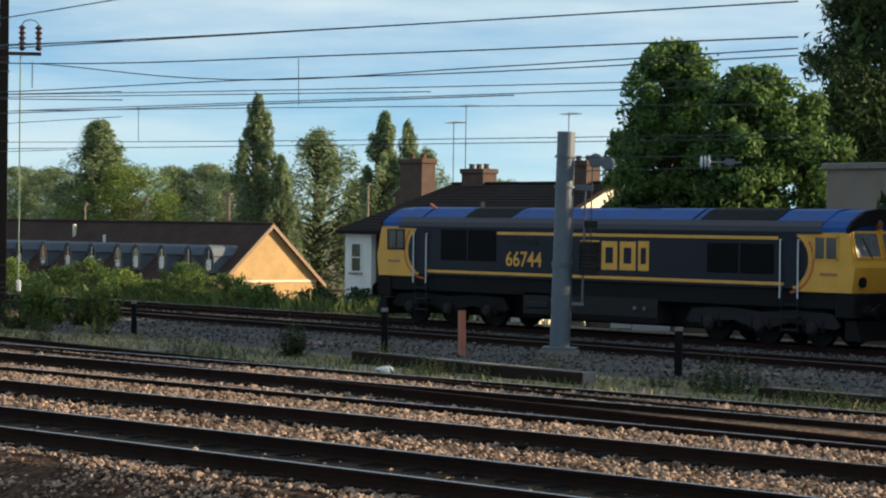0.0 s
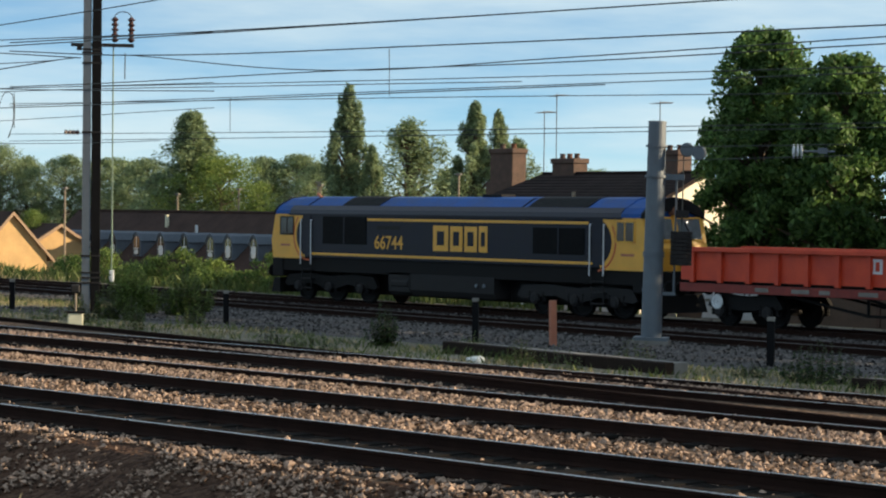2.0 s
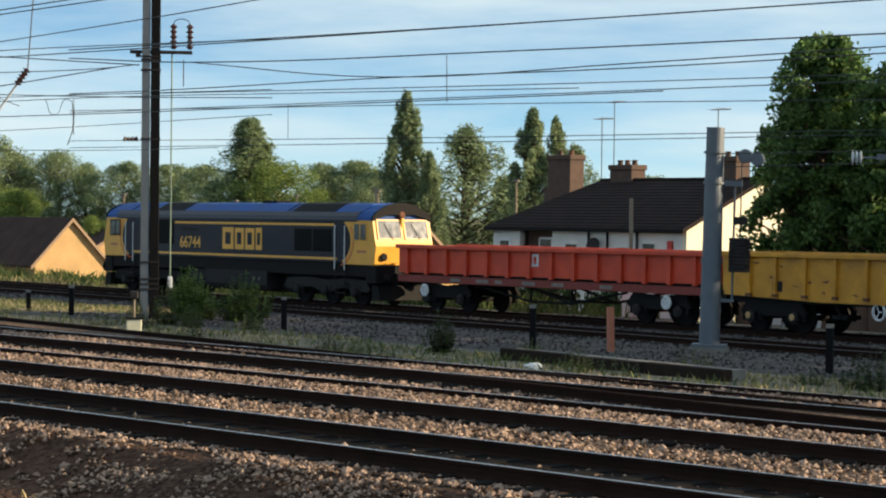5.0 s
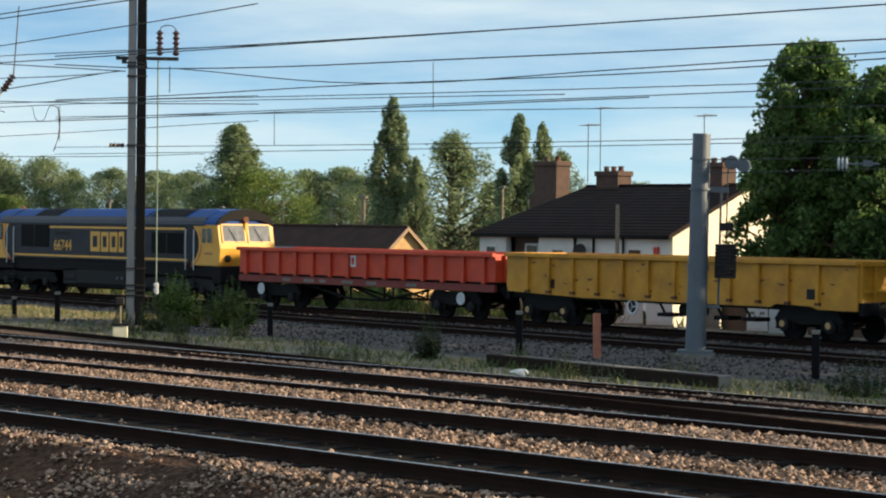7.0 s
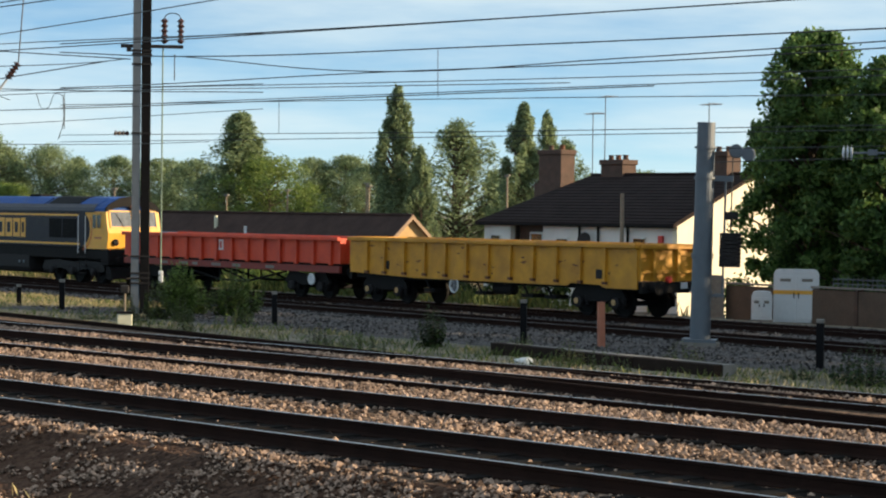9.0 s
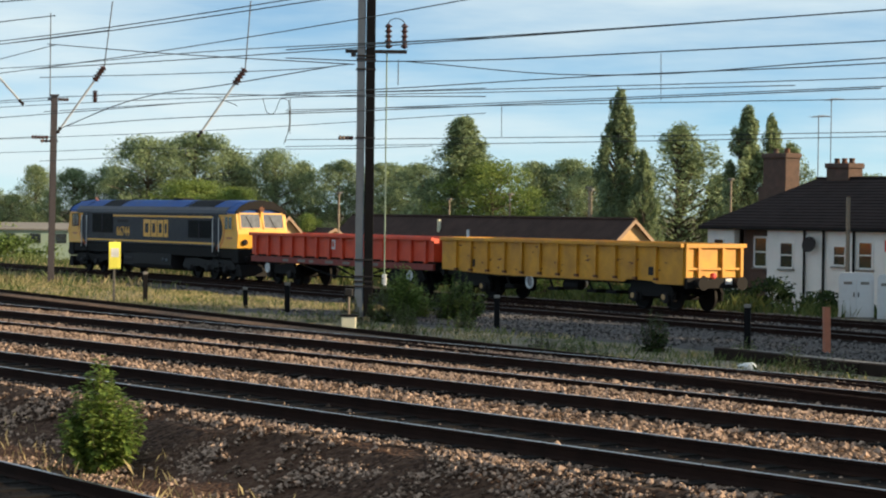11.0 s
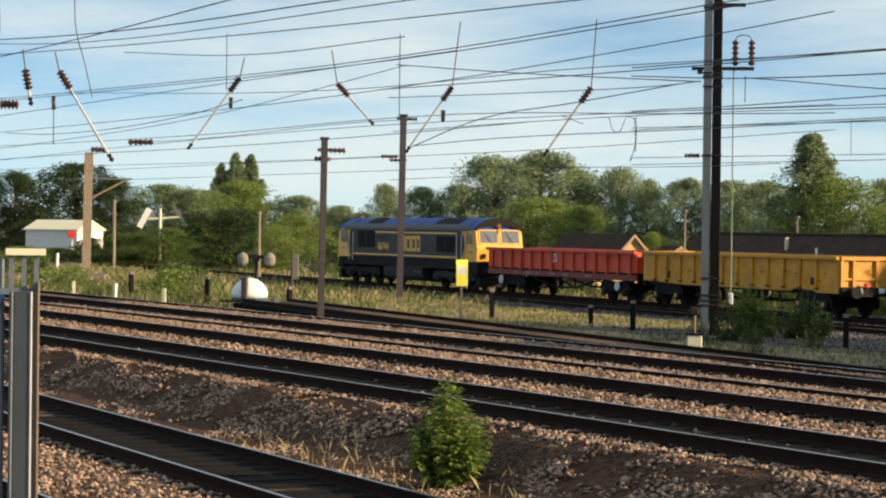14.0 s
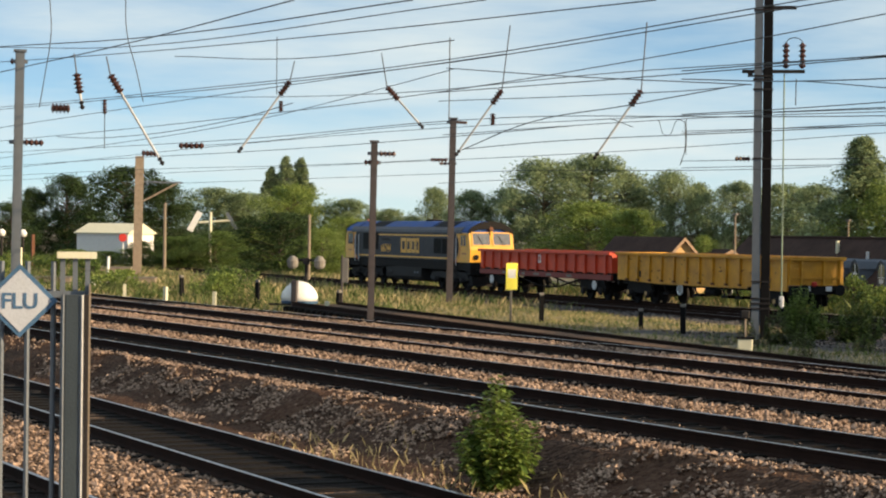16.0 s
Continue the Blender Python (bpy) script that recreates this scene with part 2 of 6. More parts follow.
def prism(bm, outline, a, b, axis="x"):
    """Extrudes an outline (pairs) from a to b along an axis."""
    def at(u, v, w):
        return {"x": (w, u, v), "y": (u, w, v), "z": (u, v, w)}[axis]
    n = len(outline)
    lo = [bm.verts.new(at(u, v, a)) for u, v in outline]
    hi = [bm.verts.new(at(u, v, b)) for u, v in outline]
    bm.faces.new(lo)
    bm.faces.new(hi[::-1])
    for i in range(n):
        bm.faces.new((lo[i], hi[i], hi[(i + 1) % n], lo[(i + 1) % n]))
    return bm


def PR(outline, a, b, axis="x"):
    return prism(bmesh.new(), outline, a, b, axis)


def lathe(bm, base, axis, rings, n=10):
    """Turned shape: rings of (distance along axis, radius)."""
    base, axis = Vector(base), Vector(axis).normalized()
    u = axis.orthogonal().normalized()
    v = axis.cross(u)
    last = None
    for d, r in rings:
        ring = [bm.verts.new(base + axis * d + (u * math.cos(6.28319 * k / n) + v * math.sin(6.28319 * k / n)) * r) for k in range(n)]
        if last:
            for k in range(n):
                bm.faces.new((last[k], last[(k + 1) % n], ring[(k + 1) % n], ring[k]))
        else:
            bm.faces.new(ring[::-1])
        last = ring
    bm.faces.new(last)
    return bm


def insulator(bm, p, q, r, ribs=5):
    p, q = Vector(p), Vector(q)
    L = (q - p).length
    rings = [(0, r * 0.35)]
    for i in range(ribs):
        a = L * (i + 0.15) / ribs
        rings += [(a, r * 0.5), (a + L * 0.3 / ribs, r), (a + L * 0.7 / ribs, r * 0.5)]
    return lathe(bm, p, q - p, rings + [(L, r * 0.35)], 10)

# ---- ground ----
LEAN = 0.076        # the running lines bear a little towards +Y as x grows


def smooth(a, b, v):
    v = min(1.0, max(0.0, (v - a) / (b - a)))
    return v * v * (3 - 2 * v)


PROFILE = [(-400, -0.1), (3.0, -0.1), (5.0, -0.03), (10.6, -0.03), (11.1, 0.06), (12.3, 0.60), (25.6, 0.60), (27.0, 0.36), (29.5, 0.26), (35.0, 0.15), (40.0, -0.05), (43.5, -0.17), (54.0, -0.17), (57.0, -0.3)]


def ground_z(x, y):
    xx = min(-8.0, max(-110.0, x))
    v = y - LEAN * (xx + 40) * (1 - smooth(26, 42, y))
    z = float(np.interp(v, [p[0] for p in PROFILE], [p[1] for p in PROFILE]))
    drop = smooth(57, 64, y) * smooth(-165, -130, x)
    return z - 2.4 * drop


def ground_sheet():
    xs = [-4000, -1500, -700, -400, -300, -250] + [-220 + 3 * i for i in range(30)] + [-130 + 1.0 * i for i in range(150)] + [25, 60, 150, 500, 2000, 4000]
    ys = [-3000, -800, -200, -60, -20, -5] + [0.5 * i for i in range(130)] + [66, 70, 80, 95, 120, 160, 220, 300, 500, 1000, 2500, 4000]
    verts = []
    for y in ys:
        for x in xs:
            z = ground_z(x, y)
            if -130 < x < 20 and 0 < y < 60:
                z += 0.05 * noise.noise((x * 0.9, y * 0.9, 0)) * (2.6 if 10.3 < y - LEAN * (x + 40) < 12.2 else 0.7)
            verts.append((x, y, z))
    w = len(xs)
    faces, mats = [], []
    for j in range(len(ys) - 1):
        for i in range(w - 1):
            faces.append((j * w + i, j * w + i + 1, (j + 1) * w + i + 1, (j + 1) * w + i))
            x, y = (xs[i] + xs[i + 1]) / 2, (ys[j] + ys[j + 1]) / 2
            v = y - LEAN * (min(-8, max(-110, x)) + 40) * (1 - smooth(26, 42, y))
            wob = 0.8 * noise.noise((x * 0.3, y * 0.3, 3))
            mats.append(3 if 10.25 + 0.5 * wob < v < 12.55 + 0.4 * wob and -130 < x < 20 else 0 if v < 25.9 + wob else (2 if v < (41.5 if x < -66 else 34.0) + wob * 1.5 else (1 if v < 54.5 + wob else 2)))
    o = ob_of("ground", verts, faces, BALLAST)
    o.data.materials.append(DARKBED)
    o.data.materials.append(EARTH)
    o.data.materials.append(DIRT)
    o.data.polygons.foreach_set("material_index", mats)
    tagged(o, "brown ballast, dark cinders and dry earth of a railway yard", "ground", kind="structure")


ground_sheet()

# ---- tracks ----
RAILSHAPE = [(-0.07, -0.17), (0.07, -0.17), (0.07, -0.155), (0.012, -0.13), (0.012, -0.045), (0.036, -0.035), (0.036, -0.004), (-0.036, -0.004), (-0.036, -0.035), (-0.012, -0.045), (-0.012, -0.13), (-0.07, -0.155)]
sleeper_mesh = None


def track(name, y0, lean, x0, x1, z, half, label, shiny=True, step=0.68, oily=True, fill=None):
    """Rails at y0 +- half where x = -40, with sleepers between x0 and x1."""
    global sleeper_mesh
    top = empty(name, pose(-40, y0, z, 0, 0, math.degrees(math.atan(lean))), label, "railway track")
    top["kind"] = "structure"
    c = math.cos(math.atan(lean))
    a, b = (x0 + 40) / c, (x1 + 40) / c
    for s in (-1, 1):
        r = part("rail", PR([(u + s * half * c, v) for u, v in RAILSHAPE], a, b), RAIL, top)
        part("rail_head", B(a, b, s * half * c - 0.03, s * half * c + 0.03, -0.004, 0.0), RAILTOP if shiny else RAIL, r, "polished steel running surface" if shiny else "dull rusty running surface")
    if not oily:
        part("ballast_fill", B(a, b, -(half - 0.11) * c, (half - 0.11) * c, -0.30, -0.085), fill or BALLAST, top, "ballast packed between the rails")
    # dark strip for the oil and for the shadow of the rails
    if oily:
        part("oily_shaded_bed", B(a, b, -(half - 0.1) * c, (half - 0.1) * c, -0.30, -0.166), OILSHADEBED, top, "ballast between the rails, dark with oil and painted rail shade")
    if sleeper_mesh is None:
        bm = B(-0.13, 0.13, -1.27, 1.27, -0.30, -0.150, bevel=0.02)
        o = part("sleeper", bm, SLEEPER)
        sleeper_mesh = o.data
        bpy.data.objects.remove(o)
    n = int((b - a) / step)
    for i in range(min(n, 150)):
        o = new("sleeper", sleeper_mesh)
        o.parent = top
        o.location = (b - 0.3 - i * step, 0, 0)
        o.rotation_euler = (0, 0, random.uniform(-0.01, 0.01))
    return top


track("track", 9.28, 0.038, -150, -2, 0.15, 0.83, "nearest plain line of rusty rails with shining heads")
track("track", 4.85, 0.05, -150, -2, 0.15, 0.83, "plain line of rails beside the platform")
track("track", 13.88, LEAN, -200, 4, 0.80, 0.855, "main line of rusty rails with shining heads on brown ballast")
track("track", 18.57, LEAN, -200, 4, 0.80, 0.92, "main line of dark rails on pale brown ballast", oily=False)
track("track", 22.78, LEAN, -200, 4, 0.80, 0.83, "main line beside the weedy verge", oily=False)
track("track", 24.1, -0.055, -74.6, -16, 0.79, 0.80, "turnout road curving away from the main line", shiny=False, oily=False)
track("track", 45.0, -0.035, -230, 10, 0.0, 0.74, "rusty siding on dark cinders", shiny=False, oily=False, fill=DARKBED)
track("track", 50.43, 0.0, -180, 20, 0.0, 0.74, "yard line on dark cinders that carries the train", shiny=False, oily=False, fill=DARKBED)


def scatter_stones():
    """Loose ballast stones lying on the bed, joined in one mesh."""
    rng = np.random.default_rng(5)
    octa = np.array([(1, 0, 0), (-1, 0, 0), (0, 1, 0), (0, -1, 0), (0, 0, 1), (0, 0, -1)], float)
    tri = np.array([(0, 2, 4), (2, 1, 4), (1, 3, 4), (3, 0, 4), (2, 0, 5), (1, 2, 5), (3, 1, 5), (0, 3, 5)])
    pts = []
    while len(pts) < 105000:
        x = -8 - 62 * rng.random() ** 1.5
        y = 5.2 + rng.random() * 20.3
        y += LEAN * (x + 40)
        pts.append((x, y))
    for i in range(42000):
        x = -9 - 40 * rng.random() ** 1.2
        pts.append((x, 10.0 + 2.9 * rng.random() + LEAN * (x + 40)))
    for i in range(36000):
        x = -16 - 60 * rng.random() ** 1.2
        pts.append((x, 17.6 + 6.1 * rng.random() + LEAN * (x + 40)))
    V, Fc = [], []
    rails = (13.88, 18.57, 22.78)
    for x, y in pts:
        v = y - LEAN * (x + 40)
        if abs(y - 9.28 - 0.038 * (x + 40)) < 0.98 or y < 5.85 + 0.05 * (x + 40):
            continue
        if abs(v - 13.88) < 1.0 and rng.random() < 0.72:
            continue
        if any(abs(abs(v - q) - 0.87) < 0.09 for q in rails):
            continue
        if 10.2 < v < 12.5 and noise.noise((x * 0.8, y * 1.5, 4)) + 0.5 * noise.noise((x * 2.7, y * 4.1, 9)) < rng.normal(0.02, 0.13):
            continue
        s = (0.022 + 0.03 * rng.random()) * (1.0 if rng.random() < 0.9 else 1.5) * (0.78 if 10.2 < v < 12.5 else 1.0)
        p = octa * (s * (0.7 + 0.6 * rng.random((6, 1)))) * np.array([1.0, 1.0, 0.75])
        a = rng.random() * 6.28
        ca, sa = math.cos(a), math.sin(a)
        q = np.stack([p[:, 0] * ca - p[:, 1] * sa, p[:, 0] * sa + p[:, 1] * ca, p[:, 2] + 0.3 * p[:, 0]], 1)
        z = ground_z(x, y) + 0.012
        if min(abs(v - 18.57), abs(v - 22.78)) < 0.76:
            z = 0.80 - 0.075
        Fc.append(tri + 6 * len(V))
        V.append(q + np.array([x, y, z]))
    o = ob_of("ballast_stones", np.concatenate(V).tolist(), np.concatenate(Fc).tolist(), STONE)
    tagged(o, "loose brown and buff ballast stones", "ballast", kind="stuff")


scatter_stones()


def scatter_dark():
    rng = np.random.default_rng(8)
    octa = np.array([(1, 0, 0), (-1, 0, 0), (0, 1, 0), (0, -1, 0), (0, 0, 1), (0, 0, -1)], float)
    tri = np.array([(0, 2, 4), (2, 1, 4), (1, 3, 4), (3, 0, 4), (2, 0, 5), (1, 2, 5), (3, 1, 5), (0, 3, 5)])
    V, Fc = [], []
    for i in range(26000):
        x, y = -22 - 85 * rng.random(), 34.5 + 19.5 * rng.random()
        if x < -66 and y < 42:
            continue
        q = octa * (0.03 + 0.045 * rng.random()) * (0.7 + 0.6 * rng.random((6, 1))) * np.array([1.0, 1.0, 0.7])
        Fc.append(tri + 6 * len(V))
        V.append(q + np.array([x, y, ground_z(x, y) + 0.01]))
    o = ob_of("cinder_stones", np.concatenate(V).tolist(), np.concatenate(Fc).tolist(), DARKSTONE)
    tagged(o, "loose dark grey stones and cinders of the yard", "ballast", kind="stuff")


scatter_dark()

# ---- plants ----


def leaves(points, normals, size, rng, jit=0.9):
    """Small leaf faces at points, turned roughly along the normals."""
    n = len(points)
    d = normals + rng.normal(0, jit, (n, 3))
    d /= np.linalg.norm(d, axis=1)[:, None] + 1e-9
    u = np.cross(d, rng.normal(0, 1, (n, 3)))
    u /= np.linalg.norm(u, axis=1)[:, None] + 1e-9
    w = np.cross(d, u)
    s = size * (0.6 + 0.8 * rng.random((n, 1)))
    V = np.empty((n, 4, 3))
    V[:, 0], V[:, 1], V[:, 2], V[:, 3] = points - u * s, points - w * s * 0.55, points + u * s, points + w * s * 0.55
    Fc = np.arange(4 * n).reshape(n, 4)
    return V.reshape(-1, 3), Fc


def crown_points(shape, h, r, n, rng, base=0.15, lobes=22, lump=1.0):
    """Points over many ragged lobes inside the tree's outline; heights from base * h to h."""
    P, N = [], []
    cs = []
    lean = rng.random(6) * 6.28
    for i in range(lobes):
        f = (i + rng.random()) / lobes
        z = h * (base + (1 - base) * f)
        a = rng.random() * 6.28
        bulge = 1 + 0.22 * math.sin(3 * a + lean[0] + 5 * f) + 0.18 * math.sin(5 * a + lean[1] - 9 * f)
        if shape == "poplar":
            rr = r * (0.30 + 0.70 * math.sin(math.pi * min(1, 0.15 + 0.8 * f)) ** 0.9) * (1 - 0.66 * max(0.0, f - 0.62) / 0.38)
            ls = r * (0.20 + 0.22 * rng.random()) * (1.15 - 0.75 * f)
        elif shape == "cone":
            rr = r * (1.06 - f) ** 0.85
            ls = r * (0.14 + 0.16 * rng.random()) * (1.2 - 0.65 * f)
        else:
            rr = r * math.sqrt(max(0.03, 1 - (1.7 * f - 0.72) ** 2)) if f > 0.42 else r * (0.86 + 0.33 * f)
            ls = r * (0.14 + 0.17 * rng.random())
        ls *= lump
        q = rng.random() ** 0.42 * max(0.0, rr * bulge - ls * 0.5)
        cs.append((np.array([q * math.cos(a), q * math.sin(a), min(z, h - ls * 0.6)]), ls))
    k = n // lobes
    for c, ls in cs:
        d = rng.normal(0, 1, (k, 3))
        d /= np.linalg.norm(d, axis=1)[:, None]
        st = 2.2 if shape == "poplar" else (1.5 if shape == "cone" else 0.8)
        rad = ls * (0.45 + 0.85 * rng.random((k, 1)) ** 0.8)
        p = c + d * rad * np.array([1, 1, st])
        p[:, 2] -= 0.12 * (p[:, 0] ** 2 + p[:, 1] ** 2) / max(r, 0.1) * (0 if shape == "poplar" else 1) * rng.random(k)
        p[:, 2] = np.maximum(p[:, 2], 0.02 * h)
        P.append(p)
        N.append(d)
    return np.concatenate(P), np.concatenate(N), cs


def n_of(V):
    return len(V) // 4


def tree(name, shape, h, r, n, leaf, material, label, seed, base=0.15, lobes=22, trunk=None, category="tree", lump=1.0, broad=False):
    rng = np.random.default_rng(seed)
    top = empty(name, Matrix(), label, category)
    P, N, cs = crown_points(shape, h, r, n, rng, base, lobes, lump)
    V, Fc = leaves(P, N, leaf, rng)
    if not broad:
        V, Fc = V.reshape(-1, 4, 3)[:, :3].reshape(-1, 3), np.arange(3 * n_of(V)).reshape(-1, 3)
    o = ob_of("crown", V.tolist(), Fc.tolist(), material, top)
    bm = bmesh.new()
    tr = trunk or h * 0.022
    rod(bm, (0, 0, -0.5), (0, 0, h * 0.55), tr, tr * 0.6, 7)
    rod(bm, (0, 0, h * 0.55), (0, 0, h * 0.9), tr * 0.6, tr * 0.15, 6)
    for c, ls in cs[::2]:
        z0 = max(h * base * 0.6, c[2] - 0.25 * h * 0.5)
        rod(bm, (0, 0, min(z0, h * 0.8)), tuple(c), tr * 0.35, tr * 0.1, 5)
    part("trunk", bm, BARK, top)
    return top


def bearing(az, d, z=0.0):
    """A point by its bearing (degrees left of +Y) and distance from the platform's end."""
    return (-math.sin(radians(az)) * d, math.cos(radians(az)) * d, z)


KINDS = {
    # kinds with LEAF_FAR have the haze in their leaf colour
    "round": ("round", 0.44, LEAF_FAR, "tall broadleaf tree with a full haze-paled crown"),
    "far": ("round", 0.40, LEAF_FAR, "distant broadleaf tree in a haze-paled belt of woodland"),
    "dark": ("round", 0.42, LEAF_DARK, "dense dark green broadleaf tree"),
    "mid": ("round", 0.50, LEAF_MID, "broad low green scrub tree"),
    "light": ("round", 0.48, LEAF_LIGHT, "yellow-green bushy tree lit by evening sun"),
    "poplar": ("poplar", 0.13, LEAF_FAR, "slender columnar haze-paled poplar tree"),
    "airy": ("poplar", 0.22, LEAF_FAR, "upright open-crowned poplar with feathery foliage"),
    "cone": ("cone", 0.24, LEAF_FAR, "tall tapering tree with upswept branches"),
}
ROW_POPLARS = [('cone', 57.06, 190, 11.2, 2.1), ('light', 56.3, 185, 7.6, 3.1), ('poplar', 53.1, 170, 12.4, 1.3), ('poplar', 52.48, 168, 8.0, 0.8), ('airy', 51.59, 180, 10.2, 2.2), ('poplar', 49.91, 160, 10.8, 1.3), ('poplar', 49.31, 165, 10.4, 1.0), ('airy', 48.79, 160, 8.2, 1.3), ('cone', 50.63, 180, 6.3, 0.5)]
ROW_WOOD = [('far', 68.36, 240, 4.7, 2.4), ('far', 67.78, 235, 7.6, 1.9), ('far', 66.84, 225, 7.2, 2.5), ('far', 65.86, 225, 7.4, 2.5), ('round', 65.0, 220, 10.2, 3.4), ('far', 63.82, 222, 10.7, 4.2), ('far', 62.9, 225, 9.1, 2.5), ('round', 61.79, 220, 9.2, 2.5), ('far', 61.12, 222, 8.1, 1.9), ('far', 60.19, 218, 8.2, 2.6), ('far', 58.9, 222, 8.1, 3.3), ('far', 58.16, 215, 7.9, 2.7), ('far', 55.25, 225, 8.4, 2.8), ('far', 54.4, 225, 8.7, 3.1), ('far', 53.82, 220, 7.8, 2.2), ('light', 63.88, 200, 5.9, 4.0), ('light', 62.75, 195, 5.2, 2.4), ('light', 60.95, 172, 3.1, 1.0), ('far', 48.1, 230, 7.2, 3.4), ('far', 46.86, 230, 7.6, 3.4)]
ROW_WEST = [('dark', 77.82, 240, 7.1, 1.8), ('dark', 77.01, 240, 8.5, 2.9), ('dark', 75.52, 230, 9.2, 4.0), ('dark', 74.57, 228, 7.7, 2.3), ('far', 73.26, 260, 7.7, 3.9), ('far', 72.47, 262, 7.2, 3.9), ('poplar', 71.91, 280, 10.6, 1.3), ('poplar', 71.56, 280, 11.9, 1.4), ('poplar', 71.17, 281, 11.8, 1.4), ('light', 71.34, 250, 8.0, 3.4), ('dark', 71.66, 180, 4.5, 2.8), ('far', 69.98, 250, 6.5, 3.1), ('far', 68.9, 240, 5.4, 2.4), ('light', 70.61, 170, 3.3, 1.5), ('mid', 73.3, 190, 3.0, 2.6), ('mid', 74.2, 190, 2.5, 2.0), ('dark', 75.15, 188, 2.1, 0.9), ('light', 75.2, 192, 1.5, 2.0), ('mid', 76.0, 193, 1.2, 1.8), ('light', 76.8, 194, 1.3, 2.0), ('light', 72.4, 196, 3.2, 2.4), ('light', 70.0, 215, 4.4, 2.4), ('dark', 76.56, 268, 5.2, 2.7), ('dark', 78.37, 220, 5.4, 2.2)]
WOODS = ROW_POPLARS + ROW_WOOD + ROW_WEST
stock = {}


def plant_woods():
    rng = random.Random(3)
    for kind, az, d, top, r in WOODS:
        x, y, _ = bearing(az, d)
        z0 = ground_z(x, y)
        h = top - z0
        i = rng.randrange(2 if kind in ("cone", "airy") else 3)
        key = (kind, i)
        shape, ratio, m, label = KINDS[kind]
        if key not in stock:
            stock[key] = tree("tree", shape, 10.0, 10.0 * ratio, (21000 if kind != "airy" else 11000), 0.125 if shape != "round" else 0.15, m, label, 40 + len(stock), base=0.1 if shape != "round" else 0.05, lobes=170 if shape != "round" else 140, lump=0.85)
            o = stock[key]
        else:
            o = copy_thing(stock[key], Matrix())
        s = h / 10.0
        w = max(s * 0.55, r / (10.0 * ratio)) * {"poplar": 1.6, "cone": 2.6, "airy": 2.3}.get(kind, 1.5)
        o.matrix_basis = Matrix.LocRotScale((x, y, z0), Euler((0, 0, rng.random() * 6.28)), (w, w, s))
        o["group"] = "trees beyond the railway"


plant_woods()

# ---- the train ----
HALF = 1.32
TRACK_Y = 50.43
SHIFT = [(0.0, 15.75)] + [(0.5, 12.88), (1.0, 10.09), (1.5, 6.93), (2.0, 4.21), (2.5, 1.14), (3.0, -1.46), (3.5, -4.45), (4.0, -7.01), (4.2, -8.28), (6.5, -20.28), (7.0, -22.65), (7.5, -25.22), (10.3, -37.99), (10.5, -39.00), (11.0, -41.03), (11.5, -43.11), (12.0, -45.20), (12.5, -47.26), (13.0, -49.33), (13.5, -51.22), (14.0, -53.14), (14.5, -55.09), (15.0, -56.99), (15.5, -58.80), (16.0, -60.67)]
GAP = -64.27        # where the locomotive's middle stands when the shift is nil


def words(name, text, size, material, parent, x, y, z, label, facing=-1, extrude=0.004, turn=0.0):
    cu = bpy.data.curves.new(name, "FONT")
    cu.body, cu.size, cu.extrude, cu.align_x, cu.offset = text, size, extrude, "CENTER", 0.012 * size
    t = new("letters_draft", cu)
    me = bpy.data.meshes.new_from_object(t)
    bpy.data.objects.remove(t)
    me.materials.clear()
    me.materials.append(material)
    o = new(name, me)
    o.parent = parent
    o.matrix_basis = pose(x, y, z, 90, 0, turn)
    o["label"] = label
    return o


def ring(bm, cx, cz, r, t, a0, a1, y0, y1, n=20):
    """A flat band along an arc, in the side's plane."""
    rows = []
    for i in range(n + 1):
        w = radians(a0 + (a1 - a0) * i / n)
        c, d = math.cos(w), math.sin(w)
        rows.append([bm.verts.new((cx + rr * c, y, cz + rr * d)) for rr, y in ((r, y0), (r + t, y0), (r + t, y1), (r, y1))])
    for p, q in zip(rows, rows[1:]):
        for k in range(4):
            bm.faces.new((p[k], p[(k + 1) % 4], q[(k + 1) % 4], q[k]))
    bm.faces.new(rows[0])
    bm.faces.new(rows[-1][::-1])
    bmesh.ops.recalc_face_normals(bm, faces=bm.faces[:])
    return bm


def wheelset(parent, x, r, gauge=0.75, n=22, hub=False):
    """Two wheels on an axle: they turn as the vehicle rolls."""
    w = new("wheelset")
    w.empty_display_size = 0.2
    w.parent = parent
    w.location = (x, 0, r)
    for s in (-1, 1):
        bm = lathe(bmesh.new(), (0, s * (gauge - 0.07), 0), (0, s, 0), [(0, r * 1.05), (0.03, r * 1.05), (0.035, r), (0.13, r * 0.985), (0.14, r * 0.86), (0.09, r * 0.8), (0.09, r * 0.35), (0.16, r * 0.3), (0.17, r * 0.12)], n)
        part("wheel", bm, GREYMETAL if hub else BLACK, w)
    part("axle", R((0, -gauge, 0), (0, gauge, 0), 0.09), BLACK, w)
    w["wheel_radius"] = r
    return w


WHEELS = []


